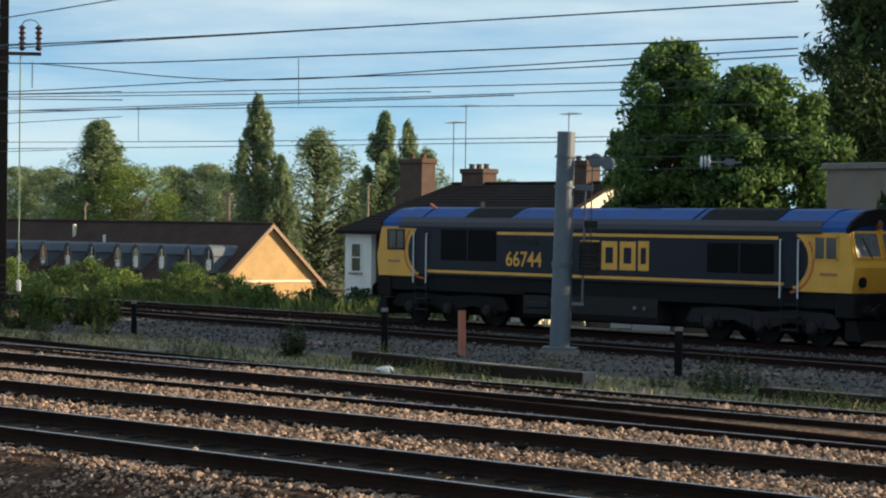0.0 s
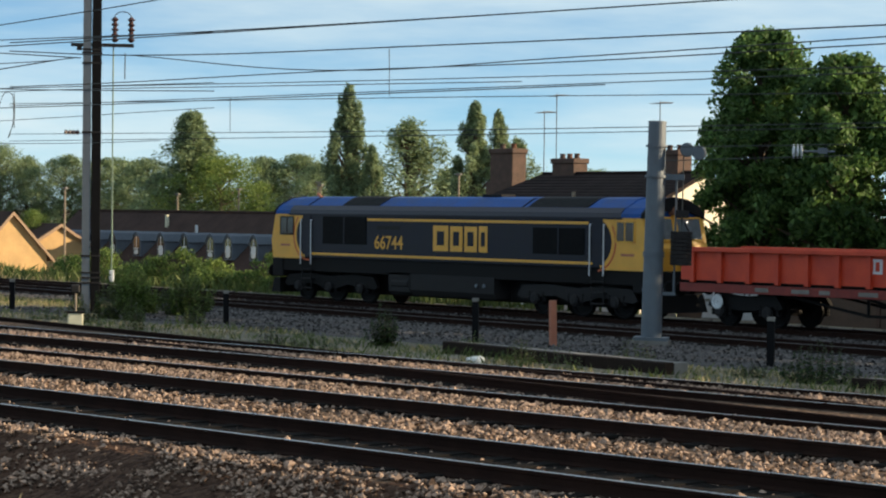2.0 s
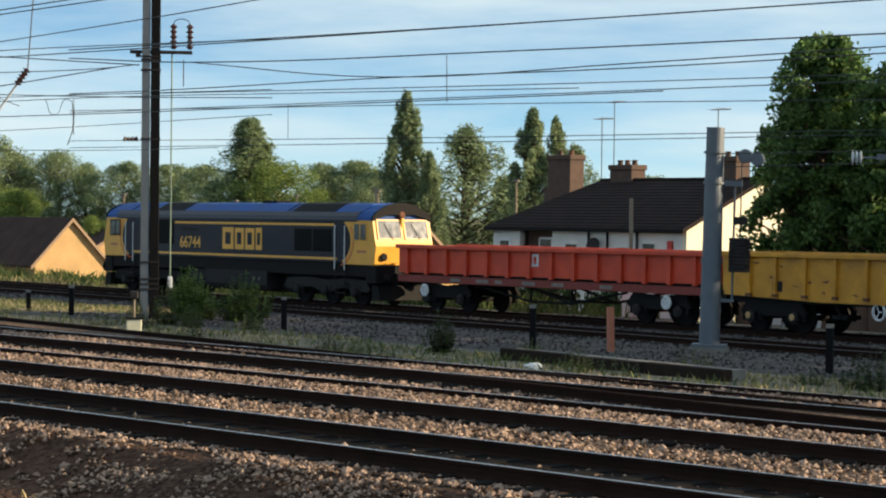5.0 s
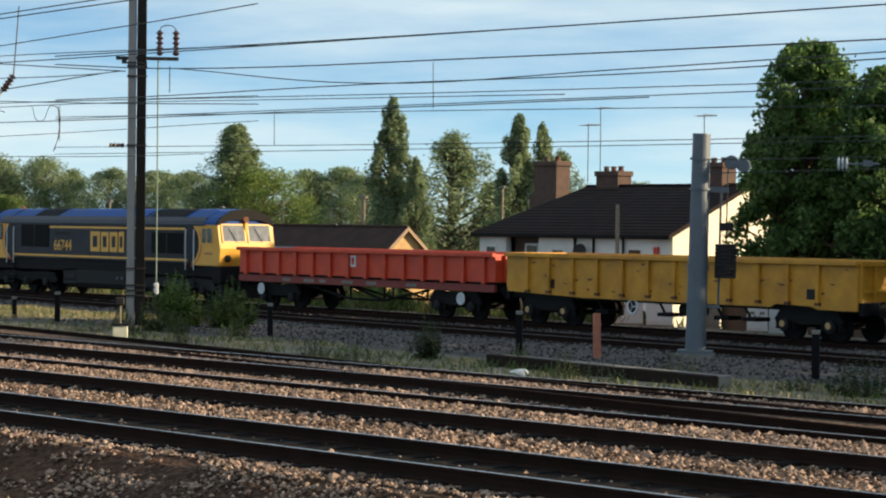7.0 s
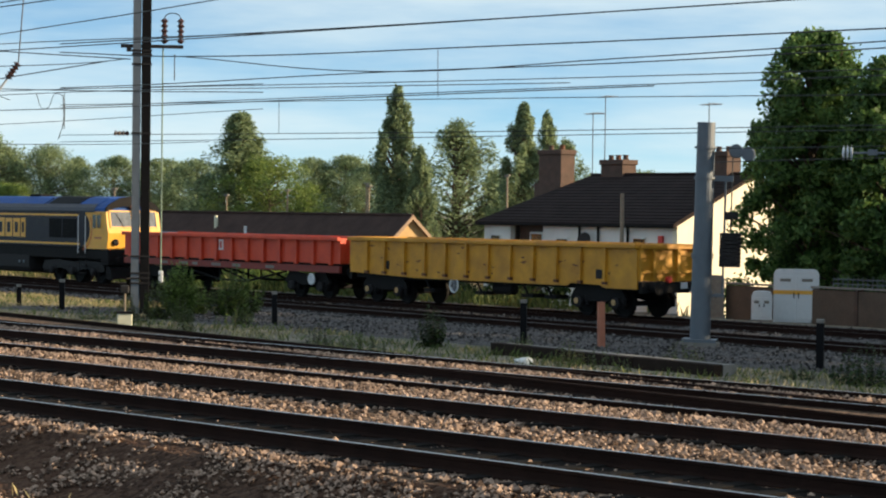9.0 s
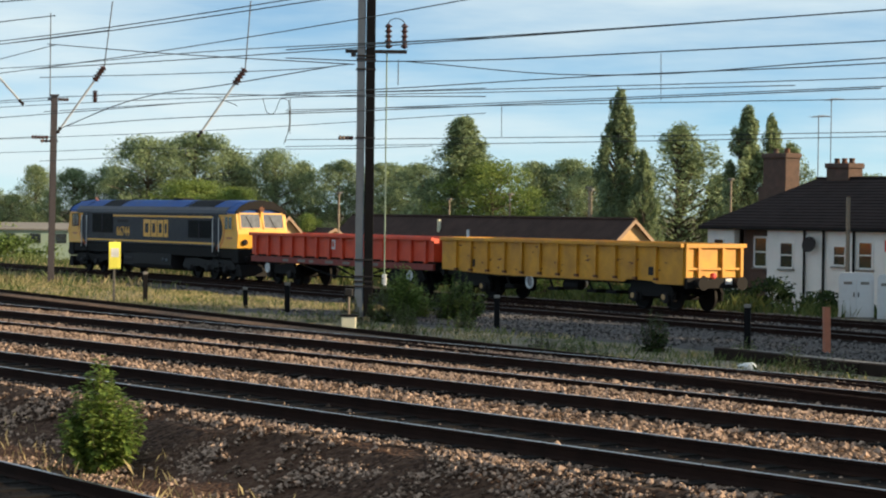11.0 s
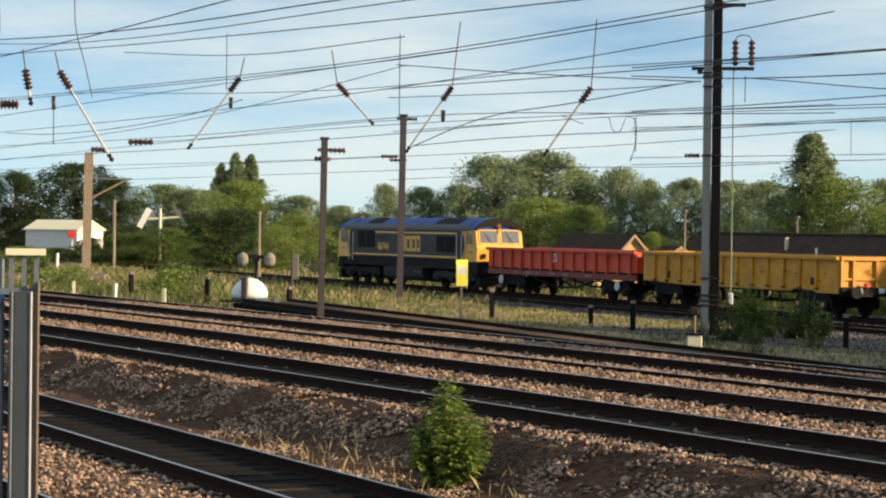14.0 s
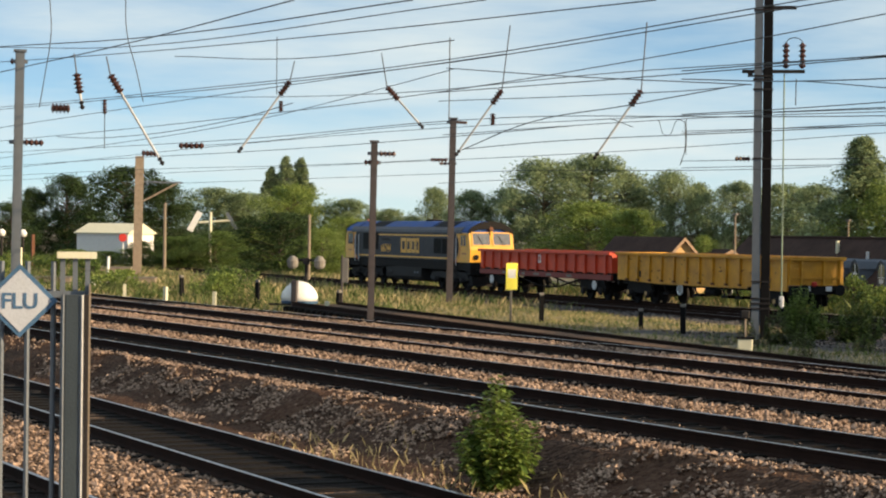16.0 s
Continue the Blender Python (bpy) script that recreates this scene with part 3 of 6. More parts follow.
def bogie(top, x, spacing, r, axles, material, length, name="bogie"):
    b = part(name, PR([(x - length, 0.62), (x - length + 0.25, 0.95), (x - spacing * 0.6, 1.02), (x, 0.92), (x + spacing * 0.6, 1.02), (x + length - 0.25, 0.95), (x + length, 0.62), (x + length - 0.2, 0.52), (x + spacing * 0.55, 0.66), (x + spacing * 0.2, 0.50), (x - spacing * 0.2, 0.50), (x - spacing * 0.55, 0.66), (x - length + 0.2, 0.52)], -1.13, -1.0, "y"), material, top)
    part("side_frame", PR([(x - length, 0.62), (x - length + 0.25, 0.95), (x, 0.92), (x + length - 0.25, 0.95), (x + length, 0.62), (x, 0.5)], 1.0, 1.13, "y"), material, b)
    part("bolster", B(x - 0.5, x + 0.5, -1.0, 1.0, 0.6, 0.85), BLACK, b)
    xs = [x + spacing * (i - (axles - 1) / 2) for i in range(axles)]
    for q in xs:
        for s in (-1, 1):
            part("axlebox", lathe(bmesh.new(), (q, s * 1.12, r), (0, s, 0), [(0, 0.19), (0.10, 0.19), (0.13, 0.13), (0.15, 0.12)], 12), GREYMETAL, b)
            for k in (-0.33, 0.33):
                part("spring", lathe(bmesh.new(), (q + k, s * 1.06, r - 0.12), (0, 0, 1), [(j * 0.045, 0.10 if j % 2 else 0.07) for j in range(9)], 8), BLACK, b)
        WHEELS.append(wheelset(top, q, r))
    return b


def buffers(top, x, s, z=1.05):
    for y in (-0.86, 0.86):
        part("buffer", lathe(bmesh.new(), (x, y, z), (s, 0, 0), [(0, 0.16), (0.25, 0.16), (0.26, 0.10), (0.48, 0.10), (0.50, 0.23), (0.54, 0.24), (0.56, 0.2)], 14), BLACK, top)
    part("coupling_hook", B(x, x + s * 0.4, -0.05, 0.05, z - 0.1, z + 0.05), BLACK, top)


def locomotive():
    top = empty("diesel_locomotive", pose(0, TRACK_Y, 0), "dark blue and yellow diesel locomotive with mid-blue roof", "locomotive")
    W = HALF
    side = [(-W, 1.62), (W, 1.62), (W, 3.22), (-W, 3.22)]
    part("body", PR(side, -8.1, 8.1), BLUE, top, "very dark blue side panels")
    roof = [(-W - 0.02, 3.20), (-W + 0.02, 3.34), (-1.13, 3.52), (-0.62, 3.80), (-0.3, 3.86), (0.3, 3.86), (0.62, 3.80), (1.13, 3.52), (W - 0.02, 3.34), (W + 0.02, 3.20)]
    r = part("roof", PR(roof, -8.95, 8.95), ROOFBLUE, top, "mid-blue curved roof with dark patches")
    for x0, x1, y0, y1, z in ((-5.9, -3.7, -1.0, 1.0, 3.62), (4.3, 7.2, -1.0, 1.0, 3.62)):
        bm = PR([(-1.16, 3.52), (-0.64, 3.815), (-0.3, 3.875), (0.3, 3.875), (0.64, 3.815), (1.16, 3.52)], x0, x1)
        part("roof_grille", bm, GRILLE, r, "dark soot-stained roof grille")
    part("exhaust", B(1.0, 2.0, -0.35, 0.35, 3.84, 3.95, bevel=0.03), BLACK, r)
    part("horn", R((-8.0, -0.5, 3.8), (-8.3, -0.5, 3.95), 0.05), ORANGE, r)
    for x in (-8.0, 4.0, 7.0):
        part("roof_seam", PR([(-W - 0.03, 3.2), (-W + 0.01, 3.35), (-1.14, 3.535), (-0.63, 3.82), (0, 3.88), (0, 3.8), (-1.0, 3.4)], x, x + 0.05), BLACK, r)
    for s in (-1, 1):
        part("cantrail", PR([(s * (W + 0.03), 3.19), (s * (W + 0.0), 3.36), (s * 1.16, 3.515), (s * 1.08, 3.44), (s * (W - 0.1), 3.2)], -8.9, 8.9), CANTRAIL, top, "dusty dark band under the roof")
    part("gutter", B(-8.95, 8.95, -W - 0.035, -W + 0.01, 3.15, 3.215), BLUE, top, "dark blue gutter rail")
    part("gutter", B(-8.95, 8.95, W - 0.01, W + 0.035, 3.15, 3.215), BLUE, top)
    for s in (-1, 1):          # the two cabs
        prof = [(8.1, 1.55), (10.0, 1.55), (10.10, 2.25), (10.04, 2.42), (9.86, 3.20), (8.1, 3.20)]
        prof = [(s * u, v) for u, v in prof]
        cab = part("cab", PR([(u, v) for u, v in prof], -W - 0.004, W + 0.004, "y"), YELLOW, top, "warning yellow cab end")
        hood = [(s * 8.9, 3.25), (s * 9.75, 3.27), (s * 9.55, 3.50), (s * 8.9, 3.86)]
        part("cab_roof", PR([(-W - 0.02, 3.20), (-W, 3.33), (-1.13, 3.51), (-0.62, 3.77), (0, 3.85), (0.62, 3.77), (1.13, 3.51), (W, 3.33), (W + 0.02, 3.20)], s * 8.9, s * 9.80), ROOFBLUE, cab, "blue cab roof brow")
        part("visor", PR([(-W - 0.03, 3.18), (-W - 0.01, 3.34), (-1.14, 3.53), (-0.63, 3.79), (0, 3.875), (0.63, 3.79), (1.14, 3.53), (W + 0.01, 3.34), (W + 0.03, 3.18), (1.2, 3.24), (0.6, 3.42), (-0.6, 3.42), (-1.2, 3.24)], s * 9.80, s * 9.92), BLACK, cab, "dark visor over the windscreens")
        for y in (-W - 0.012, W + 0.012):
            part("side_window", B(s * 8.72, s * 9.48, y - 0.01, y + 0.01, 2.47, 3.06, bevel=0.008), GLASS, cab, "dark cab side window")
            bm = bmesh.new()
            for x0, x1, z0, z1 in ((8.66, 9.54, 3.06, 3.11), (8.66, 9.54, 2.42, 2.47), (8.66, 8.72, 2.42, 3.11), (9.48, 9.54, 2.42, 3.11), (9.06, 9.11, 2.47, 3.06)):
                box(bm, s * x0, s * x1, y - 0.016, y + 0.016, z0, z1)
            part("window_frame", bm, YELLOW if s > 0 else GREYMETAL, cab)
            sy = -1 if y < 0 else 1
            part("cab_door", B(s * 7.62, s * 8.08, sy * (W + 0.004), sy * (W + 0.02), 1.7, 3.15, bevel=0.005), BLUE, top, "dark blue cab door")
            for x in (7.52, 8.16):
                bm = R((s * x, sy * (W + 0.06), 1.35), (s * x, sy * (W + 0.06), 3.0), 0.022)
                rod(bm, (s * x, sy * W, 2.98), (s * x, sy * (W + 0.06), 2.98), 0.02)
                rod(bm, (s * x, sy * W, 1.6), (s * x, sy * (W + 0.06), 1.6), 0.02)
                part("handrail", bm, SIGNWHITE, top, "pale grab rail")
            bm = bmesh.new()
            for z in (0.45, 0.8, 1.15):
                box(bm, s * 7.55, s * 8.12, sy * (W - 0.15), sy * (W + 0.03), z, z + 0.04)
            rod(bm, (s * 7.55, sy * W, 0.4), (s * 7.55, sy * W, 1.6), 0.02)
            rod(bm, (s * 8.12, sy * W, 0.4), (s * 8.12, sy * W, 1.6), 0.02)
            part("steps", bm, GREYMETAL, top)
        # curved red and yellow band between cab and body
        for y0, y1 in ((-W - 0.012, -W - 0.002), (W + 0.002, W + 0.012)):
            a0, a1 = (105, 255) if s < 0 else (-75, 75)
            part("yellow_band", ring(bmesh.new(), s * 7.75, 2.42, 0.74, 0.10, a0, a1, y0, y1), YELLOW, cab)
            part("red_band", ring(bmesh.new(), s * 7.75, 2.42, 0.88, 0.06, a0 + (-8 if s > 0 else 30), a1 - (40 if s > 0 else -20), y0, y1), LAMPRED, cab, "orange-red curved band")
            bmn = bmesh.new()
            prism(bmn, [(s * (7.75 + 0.80 * math.cos(radians(w))), 2.42 + 0.80 * math.sin(radians(w))) for w in range(-85, 90, 10)] + [(s * 7.7, 3.2), (s * 7.7, 1.64)], y0 + 0.003, y1 - 0.003, "y")
            part("curved_panel", bmn, BLUE, cab, "dark blue rounded panel end")
            part("cab_lettering", B(s * 8.9, s * 9.5, y0, y1, 2.0, 2.08), ORANGE, cab, "small unreadable orange lettering")
        # windscreens on the raked face
        up = Vector((s * (9.84 - 10.04), 0, 3.26 - 2.42)).normalized()
        nrm = Vector((s * up.z, 0, abs(up.x))).normalized()
        for y in (-0.62, 0.62):
            m = Matrix.Translation(Vector((s * 9.935, y, 2.86)) + nrm * 0.012) @ Matrix((up.cross(nrm), up, nrm)).transposed().to_4x4()
            bm = bmesh.new()
            bmesh.ops.create_cube(bm, size=1, matrix=m @ Matrix.Diagonal((1.02, 0.66, 0.02, 1)))
            ws = part("windscreen", bm, PALEGLASS, cab, "flat windscreen pane with sun glare in its tint")
            bm = bmesh.new()
            for du, dv, a, b in ((0, 0.36, 1.14, 0.06), (0, -0.36, 1.14, 0.06), (0.54, 0, 0.06, 0.72), (-0.54, 0, 0.06, 0.72)):
                bmesh.ops.create_cube(bm, size=1, matrix=m @ Matrix.Translation((du, dv, 0.01)) @ Matrix.Diagonal((a, b, 0.035, 1)))
            part("frame", bm, YELLOW, ws)
            bm = bmesh.new()
            w0, w1 = m @ Vector((0.1, -0.38, 0.04)), m @ Vector((-0.2, 0.2, 0.04))
            part("wiper", rod(bm, w0, w1, 0.012), BLACK, ws)
        part("headlamp_pod", lathe(bmesh.new(), (s * 9.78, 0, 3.42), (s, 0, 0.1), [(0, 0.17), (0.12, 0.16), (0.16, 0.11)], 12), RUST, cab, "dull brown headlamp housing over the windscreens")
        part("centre_pillar", B(s * 9.75, s * 9.96, -0.06, 0.06, 2.45, 3.3), YELLOW, cab)
        for y in (-0.95, 0.95):
            part("marker_lamp", lathe(bmesh.new(), (s * 10.05, y, 1.85), (s, 0, 0), [(0, 0.15), (0.06, 0.15), (0.08, 0.10)], 12), BLACK, cab)
        part("headstock", B(s * 9.4, s * 10.08, -1.3, 1.3, 0.85, 1.55, bevel=0.04), BLACK, top)
        part("snow_plough", PR([(s * 9.7, 0.25), (s * 10.25, 0.25), (s * 10.05, 0.8), (s * 9.7, 0.8)], -1.2, 1.2, "y"), BLACK, top)
        buffers(top, s * 10.08, s)
    for y0, y1 in ((-W - 0.014, -W - 0.001), (W + 0.001, W + 0.014)):
        part("upper_stripe", B(-4.15, 7.4, y0, y1, 2.98, 3.07), YELLOW, top, "yellow waist line under the gutter")
        part("lower_stripe", B(-7.9, 7.9, y0, y1, 1.70, 1.79), YELLOW, top, "yellow line along the sill")
        for x0, x1, z0, z1 in ((-6.85, -4.2, 2.12, 3.12), (4.75, 7.25, 2.0, 2.86)):
            g = part("side_grille", B(x0, x1, y0, y1, z0, z1, bevel=0.004), GRILLE, top, "black ventilation grille")
            bm = bmesh.new()
            sgn = -1 if y0 < 0 else 1
            for i in range(14):
                z = z0 + 0.04 + (z1 - z0 - 0.08) * i / 13
                box(bm, x0 + 0.05, x1 - 0.05, min(sgn * (W + 0.012), sgn * (W + 0.028)), max(sgn * (W + 0.012), sgn * (W + 0.028)), z, z + 0.022)
            part("louvre", bm, GRILLE, g)
            part("mullion", B((x0 + x1) / 2 - 0.03, (x0 + x1) / 2 + 0.03, y0 - 0.02, y1 + 0.02, z0, z1), BLUE, g)
        part("name_plate", B(-3.6, -2.3, y0, y1, 2.68, 2.82), GREYMETAL, top, "small grey plate with unreadable writing")
        # the operator's mark: four plain yellow blocks
        for x0, x1, z1 in ((-0.42, 0.40, 2.86), (0.50, 1.16, 2.84), (1.26, 1.92, 2.84), (2.02, 2.46, 2.86)):
            bm = B(x0, x1, y0, y1, 1.98, z1, bevel=0.004)
            mk = part("mark_block", bm, YELLOW, top, "plain yellow block of the operator's mark")
            xm = (x0 + x1) / 2
            e = 0.24 * (x1 - x0)
            part("mark_gap", B(xm - e, xm + e, y0 - 0.006, y1 + 0.006, 2.18, 2.66), BLUE, mk)
    words("running_number", "66744", 0.66, YELLOW, top, -2.92, -W - 0.008, 2.0, "yellow painted running number")
    part("frame", B(-9.9, 9.9, -1.25, 1.25, 1.08, 1.62, bevel=0.03), BLACK, top, "black main frame")
    part("running_gear", B(-9.3, 9.3, -0.55, 0.55, 0.32, 1.2, bevel=0.05), BLACK, top, "oily black motors and pipework between the wheels")
    t = part("fuel_tank", PR([(-1.2, 0.42), (1.2, 0.42), (1.3, 0.6), (1.3, 1.15), (-1.3, 1.15), (-1.3, 0.6)], -1.7, 2.8), GREYMETAL, top, "grimy dark fuel tank")
    part("air_reservoir", lathe(bmesh.new(), (-2.9, -1.05, 0.8), (1, 0, 0), [(0, 0.1), (0.08, 0.24), (1.0, 0.24), (1.08, 0.1)], 12), GREYMETAL, top)
    part("battery_box", B(-3.0, -1.8, -1.25, -0.7, 0.5, 1.2, bevel=0.02), GREYMETAL, top)
    for x in (1.9, 2.3):
        part("filler_cap", lathe(bmesh.new(), (x, -1.3, 0.85), (0, -1, 0), [(0, 0.07), (0.04, 0.07), (0.05, 0.05)], 8), STEELGREY, t)
    for x in (-6.63, 6.63):
        bogie(top, x, 1.9, 0.53, 3, GREYMETAL if x > 0 else BLACK, 2.85)
    return top


def hollow(name, x0, x1, z0, z1, half, material, top, label):
    """An open box: floor and four plated sides."""
    for s in (-1, 1):
        part("side", B(x0, x1, s * half - 0.03, s * half + 0.03, z0, z1), material, top, label)
    for x in (x0 + 0.03, x1 - 0.03):
        part("end", B(x - 0.03, x + 0.03, -half + 0.03, half - 0.03, z0, z1), material, top)
    part("floor", B(x0 + 0.06, x1 - 0.06, -half + 0.03, half - 0.03, z0, z0 + 0.06), RUST, top)


def red_wagon():
    top = empty("open_wagon", pose(0, TRACK_Y, 0), "faded red open box wagon with ribbed low sides", "wagon")
    L, h = 7.95, 1.30
    hollow("red", -L, L, 1.36, 2.32, h, RED, top, "faded red plated side")
    for s in (-1, 1):
        for i in range(14):
            x = -L + 0.55 + i * (2 * L - 1.1) / 13
            bm = PR([(x - 0.08, 1.30), (x + 0.08, 1.30), (x + 0.08, 2.24), (x - 0.08, 2.24)], s * (h + 0.03), s * (h + 0.14), "y")
            part("rib", bm, RED, top)
        part("top_rail", B(-L - 0.03, L + 0.03, s * (h + 0.10) - 0.10, s * (h + 0.10) + 0.06, 2.22, 2.36, bevel=0.015), RED, top, "red capping rail")
        fr = part("sole_bar", B(-L, L, s * (h + 0.02) - 0.05, s * (h + 0.02) + 0.06, 1.02, 1.27), REDDARK, top, "dull red frame with pale data panels")
        for x, w in ((-4.6, 0.26), (-3.1, 0.34), (-2.2, 0.2), (-0.6, 0.35), (0.9, 0.3), (3.3, 0.3)):
            part("data_panel", B(x - w, x + w, s * (h + 0.085) - 0.004, s * (h + 0.085) + 0.004, 1.08, 1.2), CONCRETE, fr, "pale worn panel of unreadable writing")
        mk = part("mark_panel", B(-0.72, -0.14, s * (h + 0.036) - 0.006, s * (h + 0.036) + 0.006, 1.72, 2.14), SIGNWHITE, top, "pale square mark panel")
        part("mark_bar", B(-0.62, -0.46, s * (h + 0.045) - 0.006, s * (h + 0.045) + 0.006, 1.8, 2.06), RED, mk)
        part("mark_bar", B(-0.38, -0.24, s * (h + 0.045) - 0.006, s * (h + 0.045) + 0.006, 1.8, 2.06), RED, mk)
        bm = bmesh.new()
        for a, b in (((-3.9, 0.98), (-0.9, 0.52)), ((-0.9, 0.52), (1.2, 0.52)), ((1.2, 0.52), (3.9, 0.98)), ((-0.9, 0.52), (-0.9, 1.0)), ((1.2, 0.52), (1.2, 1.0)), ((-0.9, 1.0), (1.2, 0.52))):
            rod(bm, (a[0], s * 1.0, a[1]), (b[0], s * 1.0, b[1]), 0.045)
        part("truss", bm, BLACK, top, "black underframe trussing")
        for x in (-6.45, 6.05):
            d = part("handwheel", lathe(bmesh.new(), (x, s * 1.28, 0.74), (0, s, 0), [(0, 0.21), (0.03, 0.23), (0.06, 0.21), (0.065, 0.14), (0.02, 0.13), (0.02, 0.05), (0.07, 0.04)], 18), SIGNWHITE, top, "white brake handwheel")
    for x in (L, -L):
        s = 1 if x > 0 else -1
        for y in (-0.9, -0.3, 0.3, 0.9):
            part("end_rib", B(min(x, x + s * 0.1), max(x, x + s * 0.1), y - 0.06, y + 0.06, 1.36, 2.3), RED, top)
        buffers(top, s * (L - 0.05), s)
    part("frame", B(-L + 0.05, L - 0.05, -1.2, 1.2, 1.0, 1.34), BLACK, top)
    for x in (-5.5, 5.5):
        bogie(top, x, 1.9, 0.46, 2, BLACK, 1.5)
    return top


def yellow_wagon():
    top = empty("bogie_box_wagon", pose(0, TRACK_Y, 0), "scuffed ochre-yellow bogie box wagon with tall ribs", "wagon")
    a, b, h = -9.15, 6.38, 1.33
    for s in (-1, 1):
        part("side", PR([(a, 1.10), (-5.2, 0.98), (-5.0, 0.98), (3.0, 0.98), (3.2, 1.08), (4.6, 1.05), (4.9, 0.96), (b, 0.96), (b, 2.32), (a, 2.32)], s * h - 0.03, s * h + 0.03, "y"), WAGYELLOW, top, "scuffed ochre-yellow plated side")
        for i in range(12):
            x = -8.05 + i * 1.19 + (0.0 if i == 0 else -0.12)
            part("rib", PR([(x - 0.05, 1.14), (x + 0.05, 1.14), (x + 0.07, 2.26), (x - 0.07, 2.26)], s * (h + 0.03), s * (h + 0.13), "y"), WAGYELLOW, top)
            part("rib_foot", B(x - 0.09, x + 0.09, s * (h + 0.08) - 0.06, s * (h + 0.08) + 0.06, 1.08, 1.17), RUST, top, "rusty rib foot")
        part("top_rail", B(a - 0.04, b + 0.05, s * (h + 0.08) - 0.09, s * (h + 0.08) + 0.07, 2.26, 2.40, bevel=0.015), WAGYELLOW, top, "ochre-yellow capping rail")
        for x in (-6.93, 4.65):
            part("dark_plate", B(x - 0.2, x + 0.2, s * (h + 0.036) - 0.006, s * (h + 0.036) + 0.006, 1.25, 1.55), STEELDARK, top, "dark square plate")
        d = part("handwheel", lathe(bmesh.new(), (-3.04, s * 1.26, 0.78), (0, s, 0), [(0, 0.25), (0.03, 0.27), (0.06, 0.25), (0.06, 0.2), (0.0, 0.19)], 18), SIGNWHITE, top, "white brake handwheel")
        for k in range(3):
            part("spoke", R((-3.04, s * 1.28, 0.78), (-3.04 + 0.22 * math.cos(k * 2.1), s * 1.28, 0.78 + 0.22 * math.sin(k * 2.1)), 0.02), SIGNWHITE, d)
        # rust streaks and scrapes along the plates
        rng = random.Random(31 + s)
        for k in range(26):
            x, z, w = rng.uniform(a + 0.3, b - 0.3), rng.uniform(1.2, 2.15), rng.uniform(0.04, 0.22)
            part("rust_scrape", PR([(x - w, z), (x - w * 0.4, z + 0.02), (x + w, z + rng.uniform(-0.05, 0.06)), (x + w * 0.3, z - rng.uniform(0.02, 0.07))], s * (h + 0.030), s * (h + 0.034), "y"), RUST, top)
    for x, e in ((a, -1), (b, 1)):
        part("end", B(x - 0.03 - 0.03 * e, x + 0.03 - 0.03 * e, -h + 0.03, h - 0.03, 1.22, 2.32), WAGYELLOW, top, "ribbed yellow end plate")
        part("end_cap", B(min(x, x + 0.12 * e), max(x, x + 0.12 * e), -h + 0.03, h - 0.03, 2.24, 2.40, bevel=0.015), WAGYELLOW, top)
        for y in (-1.24, -0.69, 0.38, 1.2):
            part("end_rib", B(min(x, x + 0.12 * e), max(x, x + 0.12 * e), y - 0.06, y + 0.06, 1.22, 2.24), WAGYELLOW, top)
        part("end_rail", B(min(x, x + 0.09 * e), max(x, x + 0.09 * e), -1.18, 1.14, 1.48, 1.56), WAGYELLOW, top)
        part("headstock", B(min(x, x + 0.16 * e), max(x, x + 0.16 * e), -1.28, 1.28, 0.84, 1.2), BLACK, top, "oily black headstock")
        for y in (-0.86, 0.86):
            part("buffer_head", lathe(bmesh.new(), (x + 0.16 * e, y, 1.02), (e, 0, 0), [(0, 0.16), (0.22, 0.16), (0.34, 0.10), (0.36, 0.23), (0.40, 0.24)], 12), BLACK, top)
    for y in (-0.5, 0.55):
        part("lamp_bracket", B(b + 0.16, b + 0.20, y - 0.14, y + 0.14, 0.98, 1.18), SIGNWHITE, top, "pale end plate")
    part("tail_lamp", lathe(bmesh.new(), (b + 0.18, -0.2, 1.28), (1, 0, 0), [(0, 0.1), (0.14, 0.1), (0.16, 0.06)], 10), SIGNRED, top, "red tail lamp")
    part("floor", B(a + 0.06, b - 0.06, -h + 0.03, h - 0.03, 1.10, 1.16), RUST, top)
    part("frame", B(a + 0.1, b - 0.02, -1.15, 1.15, 0.90, 1.08), BLACK, top)
    for x in (-7.31, 4.30):
        bg = bogie(top, x, 1.8, 0.46, 2, BLACK, 1.35)
        for q in (-0.9, 0.9):
            part("axle_cap", lathe(bmesh.new(), (x + q, -1.27, 0.5), (0, -1, 0), [(0, 0.10), (0.02, 0.10), (0.03, 0.05)], 10), BUFFBRICK, bg, "dull yellow axle cap")
    part("reservoir", lathe(bmesh.new(), (-1.2, -0.9, 0.74), (1, 0, 0), [(0, 0.08), (0.06, 0.2), (1.0, 0.2), (1.06, 0.08)], 12), BLACK, top)
    for x in (-4.9, -2.0, 0.5, 1.7):
        bm = R((x, -1.1, 0.95), (x + 0.3, -1.1, 0.55), 0.04)
        part("brake_gear", box(bm, x - 0.1, x + 0.5, -1.1, -0.5, 0.5, 0.62), BLACK, top)
    return top


loco = locomotive()
red = red_wagon()
yellow = yellow_wagon()
OFFSET = {loco: 0.0, red: 19.5, yellow: 37.3}

# ---- houses ----


def gable_roof(top, x0, x1, y0, y1, ze, zr, over, material, thick=0.18, name="roof"):
    ym = (y0 + y1) / 2
    k = (zr - ze) / (ym - y0)
    for s, ya in ((1, y0), (-1, y1)):
        a, b = (ya - s * over, ze - k * over), (ym, zr)
        part(name, PR([a, b, (b[0], b[1] + thick), (a[0], a[1] + thick)], x0 - over * 0.6, x1 + over * 0.6), material, top)


